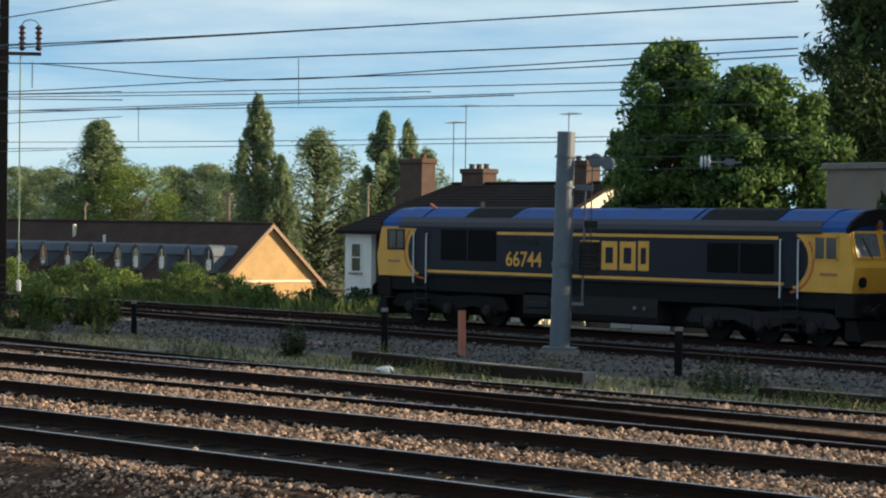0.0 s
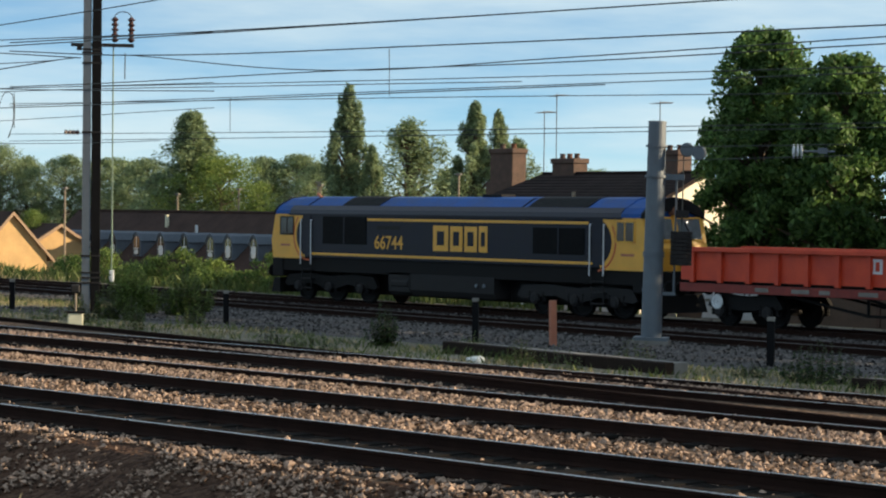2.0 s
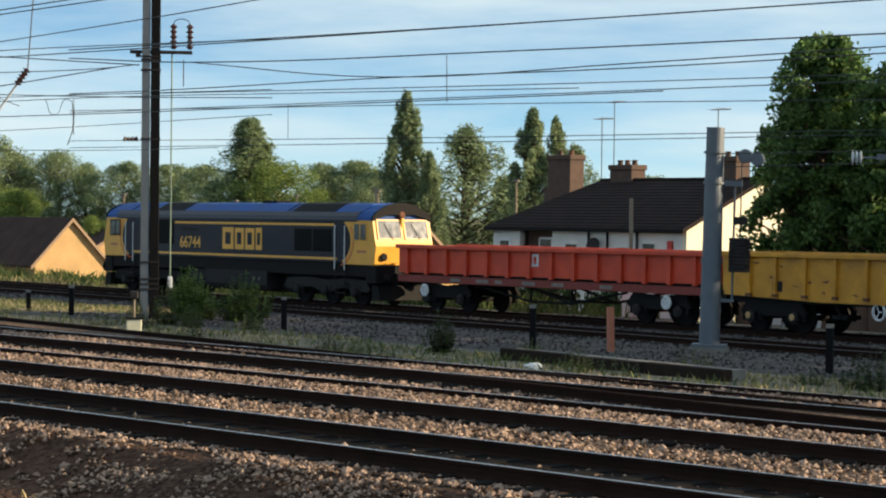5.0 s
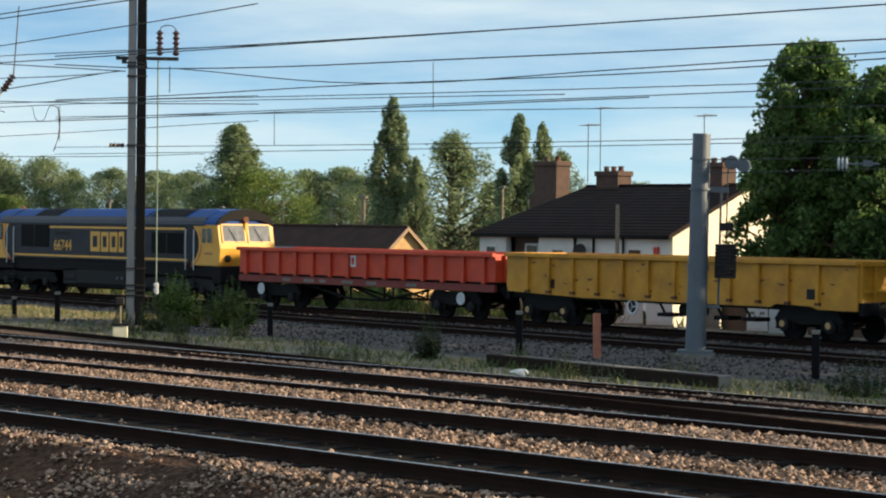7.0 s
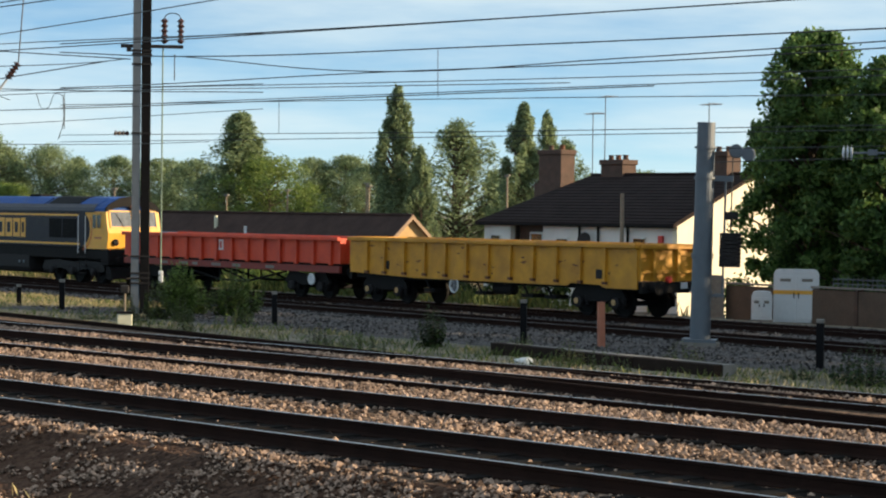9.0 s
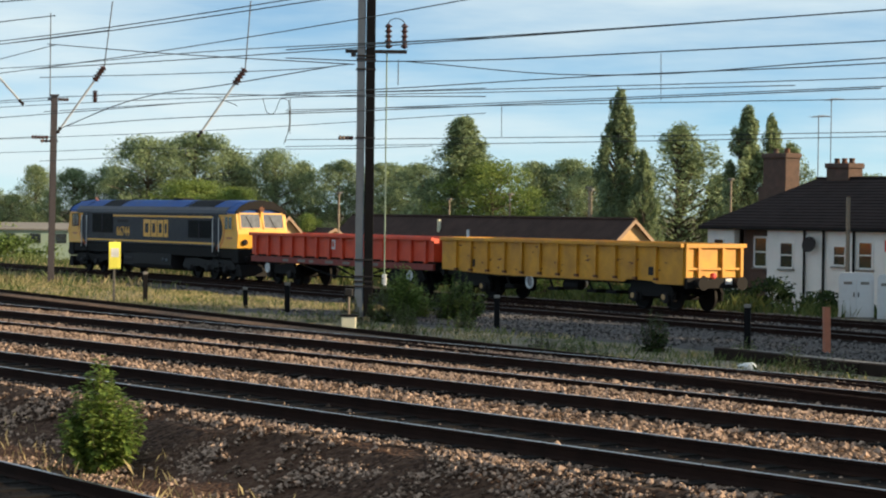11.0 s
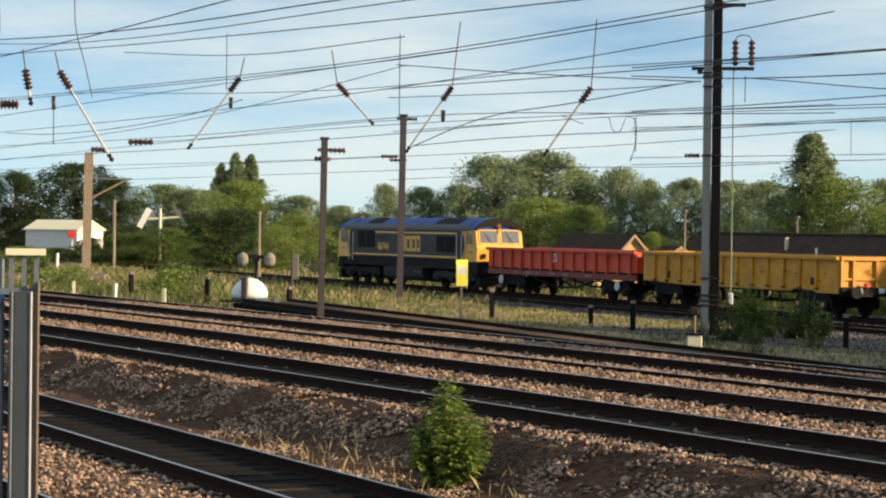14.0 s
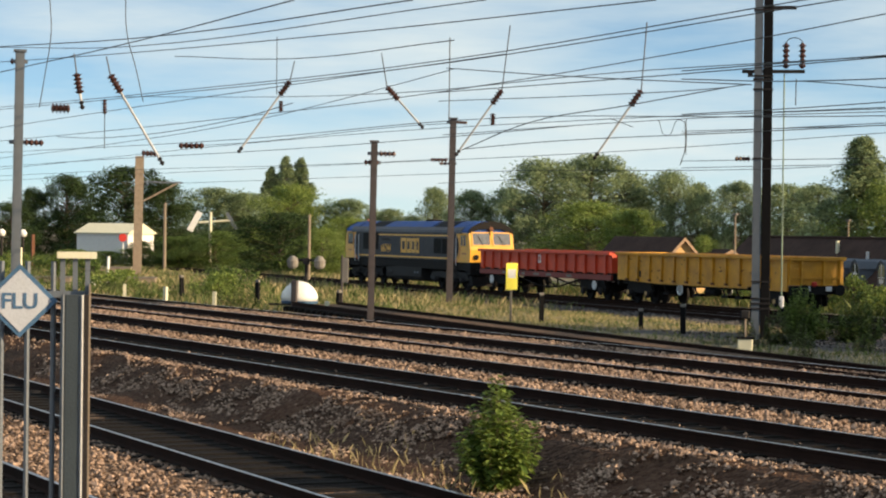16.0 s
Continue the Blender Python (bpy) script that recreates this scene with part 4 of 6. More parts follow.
def chimney(parent, x, y, z0, z1, w, d, pots):
    c = part("chimney", B(x - w / 2, x + w / 2, y - d / 2, y + d / 2, z0, z1 - 0.25), DARKBRICK, parent, "sooty brick chimney stack")
    part("base_flaunching", B(x - w / 2 - 0.16, x + w / 2 + 0.16, y - d / 2 - 0.16, y + d / 2 + 0.16, z0, z0 + 0.5 * (z1 - z0) - 0.35), DARKBRICK, c)
    part("capping", B(x - w / 2 - 0.08, x + w / 2 + 0.08, y - d / 2 - 0.08, y + d / 2 + 0.08, z1 - 0.25, z1, bevel=0.03), DARKBRICK, c)
    for i in range(pots):
        px = x - w / 2 + w * (i + 0.5) / pots
        part("pot", lathe(bmesh.new(), (px, y, z1), (0, 0, 1), [(0, 0.15), (0.16, 0.12), (0.20, 0.15), (0.24, 0.14)], 10), RUST if i % 2 else DARKBRICK, c)
    return c


def aerial(x, y, z0, z1):
    bm = R((x, y, z0), (x, y, z1), 0.025)
    rod(bm, (x - 0.5, y, z1 - 0.1), (x + 0.5, y + 0.3, z1 - 0.1), 0.02)
    for i in range(5):
        q = x - 0.45 + i * 0.22
        rod(bm, (q, y - 0.25, z1 - 0.1 + i * 0.01), (q, y + 0.45, z1 - 0.1 + i * 0.01), 0.012)
    return tagged(part("television_aerial", bm, STEELGREY), "thin grey television aerial on a chimney", "aerial")


def window(top, x, y, z0, z1, w, bars=True, name="window"):
    """A sash set in a wall that faces -Y."""
    win = part(name, B(x - w / 2, x + w / 2, y - 0.02, y + 0.03, z0, z1), GLASS, top, "dark sash window")
    bm = bmesh.new()
    for a, b, c, d in ((x - w / 2 - 0.05, x - w / 2 + 0.04, z0, z1), (x + w / 2 - 0.04, x + w / 2 + 0.05, z0, z1), (x - w / 2, x + w / 2, z1 - 0.05, z1 + 0.05), (x - w / 2, x + w / 2, z0 - 0.04, z0 + 0.04), (x - w / 2, x + w / 2, (z0 + z1) / 2 - 0.03, (z0 + z1) / 2 + 0.03)):
        box(bm, a, b, y - 0.05, y + 0.02, c, d)
    part("frame", bm, FRAMEWHITE, win)
    part("sill", B(x - w / 2 - 0.1, x + w / 2 + 0.1, y - 0.12, y, z0 - 0.12, z0 - 0.04), CONCRETE, win)
    return win


def terrace():
    x0, x1, y0, y1, zb, ze, zr = -86.0, -72.45, 70.0, 79.4, -2.9, 2.9, 5.05
    top = empty("terraced_house", pose(0, 0, 0), "white-rendered terrace with dark slate roof and brick chimneys", "house")
    part("wall", B(x0, -84.0, y0, y0 + 0.3, zb, ze), RENDER, top, "white rendered wall bay")
    part("wall", B(-83.9, -81.6, y0 + 0.5, y0 + 0.8, zb, ze), DARKBRICK, top, "recessed dark brick wall bay")
    part("wall", B(-81.6, x1 - 0.3, y0 + 0.02, y0 + 0.32, zb, ze), RENDER, top, "white rendered front wall")
    part("wall", B(x0, x0 + 0.3, y0 + 0.3, y1, zb, ze), RENDER, top)
    part("wall", B(x0 + 0.3, x1 - 0.3, y1 - 0.3, y1, zb, ze), RENDER, top)
    ym = (y0 + y1) / 2
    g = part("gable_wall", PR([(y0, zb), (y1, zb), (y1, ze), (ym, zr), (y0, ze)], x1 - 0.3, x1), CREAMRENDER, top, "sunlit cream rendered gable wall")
    k = (zr - ze) / (ym - y0)
    bm = bmesh.new()     # the roof is hipped at its far end
    for s, ya in ((1, y0), (-1, y1)):
        e = ya - s * 0.35
        z = ze - k * 0.35
        vs = [bm.verts.new(v) for v in ((x0 - 0.3, e, z), (x1 + 0.12, e, z), (x1 + 0.12, ym, zr + 0.02), (x0 + 2.6, ym, zr + 0.02), (x0 - 0.3, e, z + 0.2), (x1 + 0.12, e, z + 0.2), (x1 + 0.12, ym, zr + 0.22), (x0 + 2.6, ym, zr + 0.22))]
        for f in ((3, 2, 1, 0), (4, 5, 6, 7), (0, 1, 5, 4), (1, 2, 6, 5), (2, 3, 7, 6), (3, 0, 4, 7)):
            bm.faces.new([vs[i] for i in f])
    part("roof", bm, SLATE, top, "dark slate pitched roof")
    bm = bmesh.new()
    z = ze - k * 0.35
    vs = [bm.verts.new(v) for v in ((x0 - 0.3, y0 - 0.35, z + 0.19), (x0 - 0.3, y1 + 0.35, z + 0.19), (x0 + 2.6, ym, zr + 0.21), (x0 - 0.3, y0 - 0.35, z), (x0 - 0.3, y1 + 0.35, z), (x0 + 2.6, ym, zr))]
    for f in ((0, 2, 1), (3, 4, 5), (0, 1, 4, 3), (1, 2, 5, 4), (2, 0, 3, 5)):
        bm.faces.new([vs[i] for i in f])
    part("roof_hip", bm, SLATE, top)
    part("ridge_tiles", B(x0 + 2.6, x1 + 0.1, ym - 0.12, ym + 0.12, zr + 0.18, zr + 0.30, bevel=0.04), SLATE, top)
    for i in range(16):          # slate courses along the front slope
        f = (i + 0.5) / 16
        y, z = y0 - 0.35 + f * (ym - y0 + 0.35), ze - k * 0.35 + 0.2 + f * (zr - ze + k * 0.35)
        part("slate_course", B(x0 - 0.3 + f * 2.9, x1 + 0.12, y - 0.02, y + 0.02, z - 0.005, z + 0.03), SLATE, top)
    chimney(top, -86.3, 74.9, 3.9, 6.55, 1.7, 0.9, 2)
    chimney(top, -81.7, 74.9, 4.4, 6.0, 1.55, 0.9, 3)
    chimney(top, -74.3, 74.7, 4.4, 6.3, 1.3, 0.9, 2)
    window(top, -85.1, y0, 0.9, 2.3, 0.75)
    window(top, -82.6, y0 + 0.5, 1.0, 2.4, 0.9)
    window(top, -80.2, y0 + 0.02, 1.0, 2.2, 0.9)
    window(top, -76.6, y0 + 0.02, 1.2, 2.1, 0.8)
    window(top, -74.9, y0 + 0.02, 1.1, 2.3, 0.9)
    for x in (-78.9, -77.6, -75.6):
        part("drainpipe", R((x, y0 - 0.08, zb), (x, y0 - 0.08, ze), 0.06), BLACK, top)
    part("gutter", B(x0, x1, y0 - 0.42, y0 - 0.30, ze - 0.12, ze - 0.02), BLACK, top)
    d = part("satellite_dish", lathe(bmesh.new(), (-78.3, y0 - 0.25, 2.1), (0.3, -1, 0.3), [(0, 0.08), (0.05, 0.25), (0.12, 0.36), (0.13, 0.37)], 16), STEELDARK, top, "dark satellite dish")
    part("box_alarm", B(-73.6, -73.3, y0 - 0.1, y0, 1.9, 2.4), SIGNRED, top)
    aerial(-83.6, 74.9, 5.2, 8.4)
    aerial(-82.7, 74.9, 6.0, 9.2)
    aerial(-75.3, 74.7, 6.0, 8.6)


terrace()


def dormer_block():
    x0, x1, y0, y1, zb, ze, zr = -156.0, -119.4, 86.9, 94.7, -3.4, -0.55, 2.95
    top = empty("long_building", pose(0, 0, 0), "long brown-tiled building with arched dormers and buff brick gable", "building")
    ym = (y0 + y1) / 2
    part("wall", B(x0, x1 - 0.3, y0, y0 + 0.3, zb, ze), BUFFBRICK, top)
    part("wall", B(x0, x1 - 0.3, y1 - 0.3, y1, zb, ze), BUFFBRICK, top)
    part("wall", PR([(y0, zb), (y1, zb), (y1, ze), (ym, zr), (y0, ze)], x0, x0 + 0.3), BUFFBRICK, top)
    part("gable_wall", PR([(y0, zb), (y1, zb), (y1, ze), (ym, zr), (y0, ze)], x1 - 0.3, x1), BUFFBRICK, top, "sunlit buff brick gable")
    gable_roof(top, x0, x1, y0, y1, ze, zr, 0.5, BROWNTILE)
    k = (zr - ze) / (ym - y0)
    for s, ya in ((1, y0), (-1, y1)):
        a, b = (ya - s * 0.55, ze - k * 0.55 - 0.12), (ym, zr - 0.1)
        part("bargeboard", PR([a, b, (b[0], b[1] + 0.28), (a[0], a[1] + 0.28)], x1 + 0.3, x1 + 0.38), BARGE, top, "brown timber bargeboard")
    part("string_course", B(x1, x1 + 0.06, y0, y1, -0.75, -0.6), CREAM, top)
    part("ridge_tiles", B(x0, x1 + 0.3, ym - 0.14, ym + 0.14, zr + 0.12, zr + 0.28, bevel=0.05), BROWNTILE, top)
    for x in (-151.5, -148.0, -144.6, -141.3, -138.0, -134.9, -131.6, -129.4, -126.3, -123.2, -120.9):
        yf, z0 = y0 + 0.05, -0.15
        arch = [(x - 0.5, z0), (x + 0.5, z0), (x + 0.5, z0 + 1.15)] + [(x + 0.5 * math.cos(radians(w)), z0 + 1.15 + 0.5 * math.sin(radians(w))) for w in range(15, 180, 15)] + [(x - 0.5, z0 + 1.15)]
        d = part("dormer", PR(arch, yf, yf + 2.6, "y"), LEAD, top, "arched dormer with blue-grey slate cheeks")
        part("dormer_roof", PR([(x - 0.55, z0 + 1.05), (x - 0.3, z0 + 1.55), (x, z0 + 1.70), (x + 0.3, z0 + 1.55), (x + 0.55, z0 + 1.05), (x + 0.6, z0 + 1.15), (x + 0.35, z0 + 1.66), (x, z0 + 1.82), (x - 0.35, z0 + 1.66), (x - 0.6, z0 + 1.15)], yf - 0.1, yf + 2.6, "y"), LEAD, d)
        inner = [(x + 0.74 * (u - x), z0 + 0.1 + 0.86 * (v - z0)) for u, v in arch]
        part("window_pane", PR(inner, yf - 0.03, yf + 0.02, "y"), GLASS, d, "dark arched window")
        bm = B(x - 0.34, x + 0.34, yf - 0.05, yf - 0.02, z0 + 0.55, z0 + 0.62)
        box(bm, x - 0.03, x + 0.03, yf - 0.05, yf - 0.02, z0 + 0.1, z0 + 1.5)
        part("glazing_bar", bm, FRAMEWHITE, d)
        part("blind", B(x - 0.25, x + 0.25, yf - 0.045, yf - 0.03, z0 + 0.2, z0 + 0.2 + random.uniform(0.25, 0.9)), FRAMEWHITE, d, "pale blind")
    part("chimney", B(-141.5, -141.3, 89.5, 89.7, 1.5, 2.9), CREAM, top, "small pale vent stack")
    part("chimney", B(-135.5, -135.35, 88.2, 88.35, 0.8, 2.2), SIGNWHITE, top)


dormer_block()


def small_gabled(name, x0, x1, y0, y1, zb, ze, zr, label):
    top = empty(name, pose(0, 0, 0), label, "building")
    ym = (y0 + y1) / 2
    part("wall", B(x0, x1 - 0.3, y0, y0 + 0.3, zb, ze), BUFFBRICK, top)
    part("wall", B(x0, x1 - 0.3, y1 - 0.3, y1, zb, ze), BUFFBRICK, top)
    for x in (x0, x1 - 0.3):
        part("gable_wall", PR([(y0, zb), (y1, zb), (y1, ze), (ym, zr), (y0, ze)], x, x + 0.3), BUFFBRICK, top, "sunlit buff brick gable")
    gable_roof(top, x0, x1, y0, y1, ze, zr, 0.4, BROWNTILE)
    k = (zr - ze) / (ym - y0)
    for s, ya in ((1, y0), (-1, y1)):
        a, b = (ya - s * 0.45, ze - k * 0.45 - 0.1), (ym, zr - 0.08)
        part("bargeboard", PR([a, b, (b[0], b[1] + 0.24), (a[0], a[1] + 0.24)], x1 + 0.25, x1 + 0.33), BARGE, top)
    return top


small_gabled("gabled_building", -141.5, -131.8, 69.0, 74.2, -2.6, 0.2, 2.9, "brown-tiled building with sunlit buff brick gable")
small_gabled("gabled_building", -154.0, -147.0, 81.4, 86.2, -2.6, 0.6, 2.0, "low brown-tiled wing with orange brick gable")
small_gabled("gabled_building", -112.5, -106.0, 92.0, 97.0, -3.0, 0.2, 1.9, "low dark-roofed building behind the terrace")


def grey_building():
    top = empty("flat_roofed_building", pose(0, 0, 0), "plain grey-brown flat-roofed building behind the trees", "building")
    x0, x1, y0, y1 = -53.8, -24.0, 67.0, 78.0
    part("wall", B(x0, x1, y0, y0 + 0.3, -2.8, 5.5), GREYWALL, top)
    part("wall", B(x0, x1, y1 - 0.3, y1, -2.8, 5.5), GREYWALL, top)
    part("wall", B(x0, x0 + 0.3, y0 + 0.3, y1 - 0.3, -2.8, 5.5), GREYWALL, top)
    part("wall", B(x1 - 0.3, x1, y0 + 0.3, y1 - 0.3, -2.8, 5.5), GREYWALL, top)
    part("roof", B(x0 - 0.15, x1 + 0.15, y0 - 0.15, y1 + 0.15, 5.5, 5.75, bevel=0.03), CONCRETE, top, "pale concrete roof edge")


grey_building()


def hut(name, x, y, w, d, z0, z1, zr, turn, wall, roofm, label, windows=3):
    top = empty(name, pose(x, y, 0, 0, 0, turn), label, "hut")
    part("wall", B(-w / 2, w / 2, -d / 2, d / 2, z0, z1), wall, top)
    part("roof", PR([(-d / 2 - 0.2, z1), (d / 2 + 0.2, z1), (d / 2 + 0.2, z1 + 0.1), (0, zr), (-d / 2 - 0.2, z1 + 0.1)], -w / 2 - 0.2, w / 2 + 0.2), roofm, top)
    for i in range(windows):
        q = -w / 2 + w * (i + 0.6) / 3.3
        part("window", B(q - 0.4, q + 0.4, -d / 2 - 0.03, -d / 2 + 0.03, z0 + 1.2, z0 + 1.9), GLASS, top)
    return top


hut("lineside_building", -158.9, 65.2, 6.2, 5.0, -0.4, 1.75, 2.3, 65, HUTGREEN, CONCRETE, "long low pale green lineside hut")
hut("lineside_building", -199.0, 50.4, 5.0, 5.4, -0.4, 2.65, 3.6, 50, WHITE, CREAM, "white lineside building with cream roof", 0)

# ---- masts and signals ----


def hsection(bm, x, y, z0, z1, w, d, t=0.03):
    a, b, c = w / 2, d / 2, t / 2
    out = [(-a, -b), (a, -b), (a, -b + t), (c, -b + t), (c, b - t), (a, b - t), (a, b), (-a, b), (-a, b - t), (-c, b - t), (-c, -b + t), (-a, -b + t)]
    return prism(bm, [(x + u, y + v) for u, v in out], z0, z1, "z")


def twin_mast():
    """The heavy mast beside the verge: a grey stanchion and a dark one strapped together."""
    x, y, z0 = -58.4, 34.35, 0.1
    top = empty("overhead_line_mast", pose(x, y, 0, 0, 0, 59), "tall twin steel overhead line mast, one leg grey, one nearly black", "mast")
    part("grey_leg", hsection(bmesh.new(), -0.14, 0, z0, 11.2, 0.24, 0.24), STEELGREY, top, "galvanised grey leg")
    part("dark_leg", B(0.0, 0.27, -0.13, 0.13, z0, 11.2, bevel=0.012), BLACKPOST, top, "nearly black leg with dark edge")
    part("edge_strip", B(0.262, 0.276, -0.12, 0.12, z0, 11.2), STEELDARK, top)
    for z in (1.1, 1.25, 1.4, 1.9, 5.55, 7.6, 7.9, 8.0, 9.95):
        part("strap", B(-0.29, 0.30, -0.15, 0.15, z, z + 0.05), STEELDARK, top)
    for z, a, b in ((8.16, -0.62, 1.22), (10.05, -0.2, 0.95)):
        part("cross_arm", B(a, b, -0.06, 0.06, z - 0.05, z + 0.05), STEELDARK, top, "dark steel cross arm")
    part("clamp", B(-0.45, -0.3, -0.1, 0.1, 8.0, 8.2), STEELDARK, top)
    for q in (0.66, 1.14):
        part("insulator", insulator(bmesh.new(), (q, 0, 8.25), (q, 0, 9.0), 0.12, 5), INSUL, top, "brown ribbed insulator")
    bm = bmesh.new()
    last = None
    for i in range(9):
        w = radians(180 * i / 8)
        p = (0.90 - 0.24 * math.cos(w), 0, 9.0 + 0.16 * math.sin(w))
        if last:
            rod(bm, last, p, 0.015, n=5)
        last = p
    part("jumper", bm, WIRE, top)
    part("insulator", insulator(bmesh.new(), (-0.80, 0, 5.57), (-0.35, 0, 5.57), 0.09, 4), INSUL, top)
    part("earth_rod", R((0.62, 0, 1.5), (0.62, 0, 8.2), 0.022), GREENWIRE, top, "thin green-grey rod")
    part("rod_weight", B(0.55, 0.69, -0.06, 0.06, 1.15, 1.5, bevel=0.02), SIGNWHITE, top, "white weight at the foot of the rod")
    part("footing", B(-0.45, 0.45, -0.35, 0.35, -0.3, 0.22, bevel=0.04), CONCRETE, top)


def tension_mast():
    x, y = -42.72, 42.15
    top = empty("tensioning_mast", pose(x, y, 0, 0, 1.0, 40), "grey tubular overhead line mast with hanging balance weights", "mast")
    part("tube", R((0, 0, 0.05), (0, 0, 5.75), 0.275, 0.235, 20), STEELGREY, top, "galvanised tube", smooth=False)
    part("cap", lathe(bmesh.new(), (0, 0, 5.75), (0, 0, 1), [(0, 0.245), (0.04, 0.24)], 20), STEELGREY, top)
    part("base_plate", B(-0.45, 0.45, -0.4, 0.4, 0.0, 0.08), STEELGREY, top)
    part("footing", B(-0.5, 0.5, -0.4, 0.4, -0.5, 0.0), CONCRETE, top)
    for z in (1.3, 2.2, 2.28, 4.3, 5.1):
        part("band", lathe(bmesh.new(), (0, 0, z), (0, 0, 1), [(0, 0.29), (0.06, 0.29)], 20), STEELGREY, top)
    part("bracket", B(0.2, 0.75, -0.05, 0.05, 4.25, 4.4), STEELGREY, top)
    part("guide", R((0.55, 0.05, 1.2), (0.55, 0.05, 4.3), 0.03), STEELGREY, top)
    part("bracket", B(0.2, 0.6, -0.05, 0.05, 1.2, 1.28), STEELGREY, top)
    for i in range(9):
        part("balance_weight", lathe(bmesh.new(), (0.72, 0, 2.0 + i * 0.1), (0, 0, 1), [(0, 0.27), (0.01, 0.29), (0.085, 0.29), (0.097, 0.27)], 14), STEELDARK, top, "dark cast balance weight")
    part("hanger", R((0.72, 0, 2.9), (0.72, 0, 5.0), 0.018), WIRE, top)
    bm = B(0.55, 0.9, -0.03, 0.03, 3.25, 3.45)
    part("yoke", bm, STEELDARK, top)
    for q, z in ((0.80, 5.05), (1.12, 4.98)):
        part("pulley", lathe(bmesh.new(), (q, -0.04, z), (0, 1, 0), [(0, 0.16), (0.02, 0.19), (0.04, 0.15), (0.06, 0.19), (0.08, 0.16)], 16), STEELGREY, top, "grey pulley wheel")


def line_mast(x, y, z0, z1, w, material, turn, label, arm=None):
    top = empty("overhead_line_mast", pose(x, y, 0, 0, 0.6, turn), label, "mast")
    part("stanchion", hsection(bmesh.new(), 0, 0, z0, z1, w, w, w * 0.12), material, top)
    part("web_face", B(-w * 0.34, w * 0.1, -w / 2 - 0.006, -w / 2, z0, z1), material, top)
    part("footing", B(-w, w, -w, w, z0 - 0.4, z0 + 0.12), CONCRETE, top)
    part("head_plate", B(-w * 0.7, w * 0.7, -w * 0.7, w * 0.7, z1, z1 + 0.06), material, top)
    if arm:
        for z, L in arm:
            part("insulator", insulator(bmesh.new(), (0.15, 0, z), (0.15 + L, 0, z), 0.10, 4), INSUL, top, "brown ribbed insulator")
            part("bracket", B(-w, 0.2, -0.05, 0.05, z - 0.05, z + 0.05), STEELGREY, top)
    return top


twin_mast()
tension_mast()
line_mast(-95.96, 40.0, -0.1, 8.45, 0.30, RUSTY, 67, "slim brown steel overhead line mast on the grassy verge", [(6.4, -0.75), (8.3, 0.5)])
bm = R((-96.0, 39.9, 8.4), (-96.0, 39.9, 12.2), 0.03)
tagged(part("lightning_rod", bm, STEELGREY), "thin grey rod above the slim mast", "rod")
line_mast(-63.71, 23.99, 0.4, 5.95, 0.20, RUSTY, 69, "brown steel mast between the running lines", [(5.62, 0.5), (5.35, -0.45)])
line_mast(-58.75, 12.2, 0.3, 7.85, 0.24, STEELGREY, 78, "grey steel overhead line mast", [(5.5, 0.5), (7.6, -0.4)])
cm = empty("concrete_mast", pose(-143.2, 37.7, 0, 0, 0.8, 75), "square concrete overhead line mast with side bracket", "mast")
part("post", PR([(-0.28, -0.28), (0.28, -0.28), (0.28, 0.28), (-0.28, 0.28)], -0.3, 7.9, "z"), POSTWOOD, cm)
part("strut", R((0.3, 0, 5.0), (2.6, 0, 6.3), 0.06), POSTWOOD, cm)
part("insulator", insulator(bmesh.new(), (0.1, 0, 8.1), (1.1, 0, 8.1), 0.25, 4), INSUL, cm)
part("bracket", B(0.2, 2.8, -0.05, 0.05, 6.2, 6.3), STEELGREY, cm)

# ---- overhead wires ----
WIRES_EAST = [[(-21.00, 25.44, 6.59), (-29.80, 24.78, 6.68), (-43.78, 23.71, 6.89)], [(-20.99, 25.44, 6.08), (-29.79, 24.78, 6.21), (-39.35, 24.05, 6.43), (-43.78, 23.71, 6.71)], [(-24.87, 30.15, 6.39), (-32.18, 29.59, 6.35), (-39.50, 29.04, 6.37), (-46.63, 28.50, 7.00)], [(-24.87, 30.15, 6.27), (-32.18, 29.59, 6.26), (-39.50, 29.04, 6.35), (-47.89, 28.40, 6.37), (-51.86, 28.10, 6.42)], [(-30.29, 36.74, 6.44), (-43.01, 35.77, 6.64), (-58.36, 34.60, 6.95), (-63.19, 34.24, 7.06)], [(-30.29, 36.74, 6.32), (-43.00, 35.77, 6.39), (-63.19, 34.24, 6.49)], [(-33.39, 40.50, 6.15), (-47.41, 39.44, 6.47), (-69.66, 37.75, 6.89)], [(-36.48, 44.27, 5.67), (-54.27, 42.92, 5.80), (-76.12, 41.25, 6.08)], [(-36.48, 44.27, 5.56), (-54.27, 42.92, 5.65), (-76.12, 41.25, 5.82)], [(-36.08, 42.30, 5.07), (-42.02, 41.85, 5.08)], [(-36.08, 42.30, 4.80), (-41.92, 41.85, 4.73)], ]
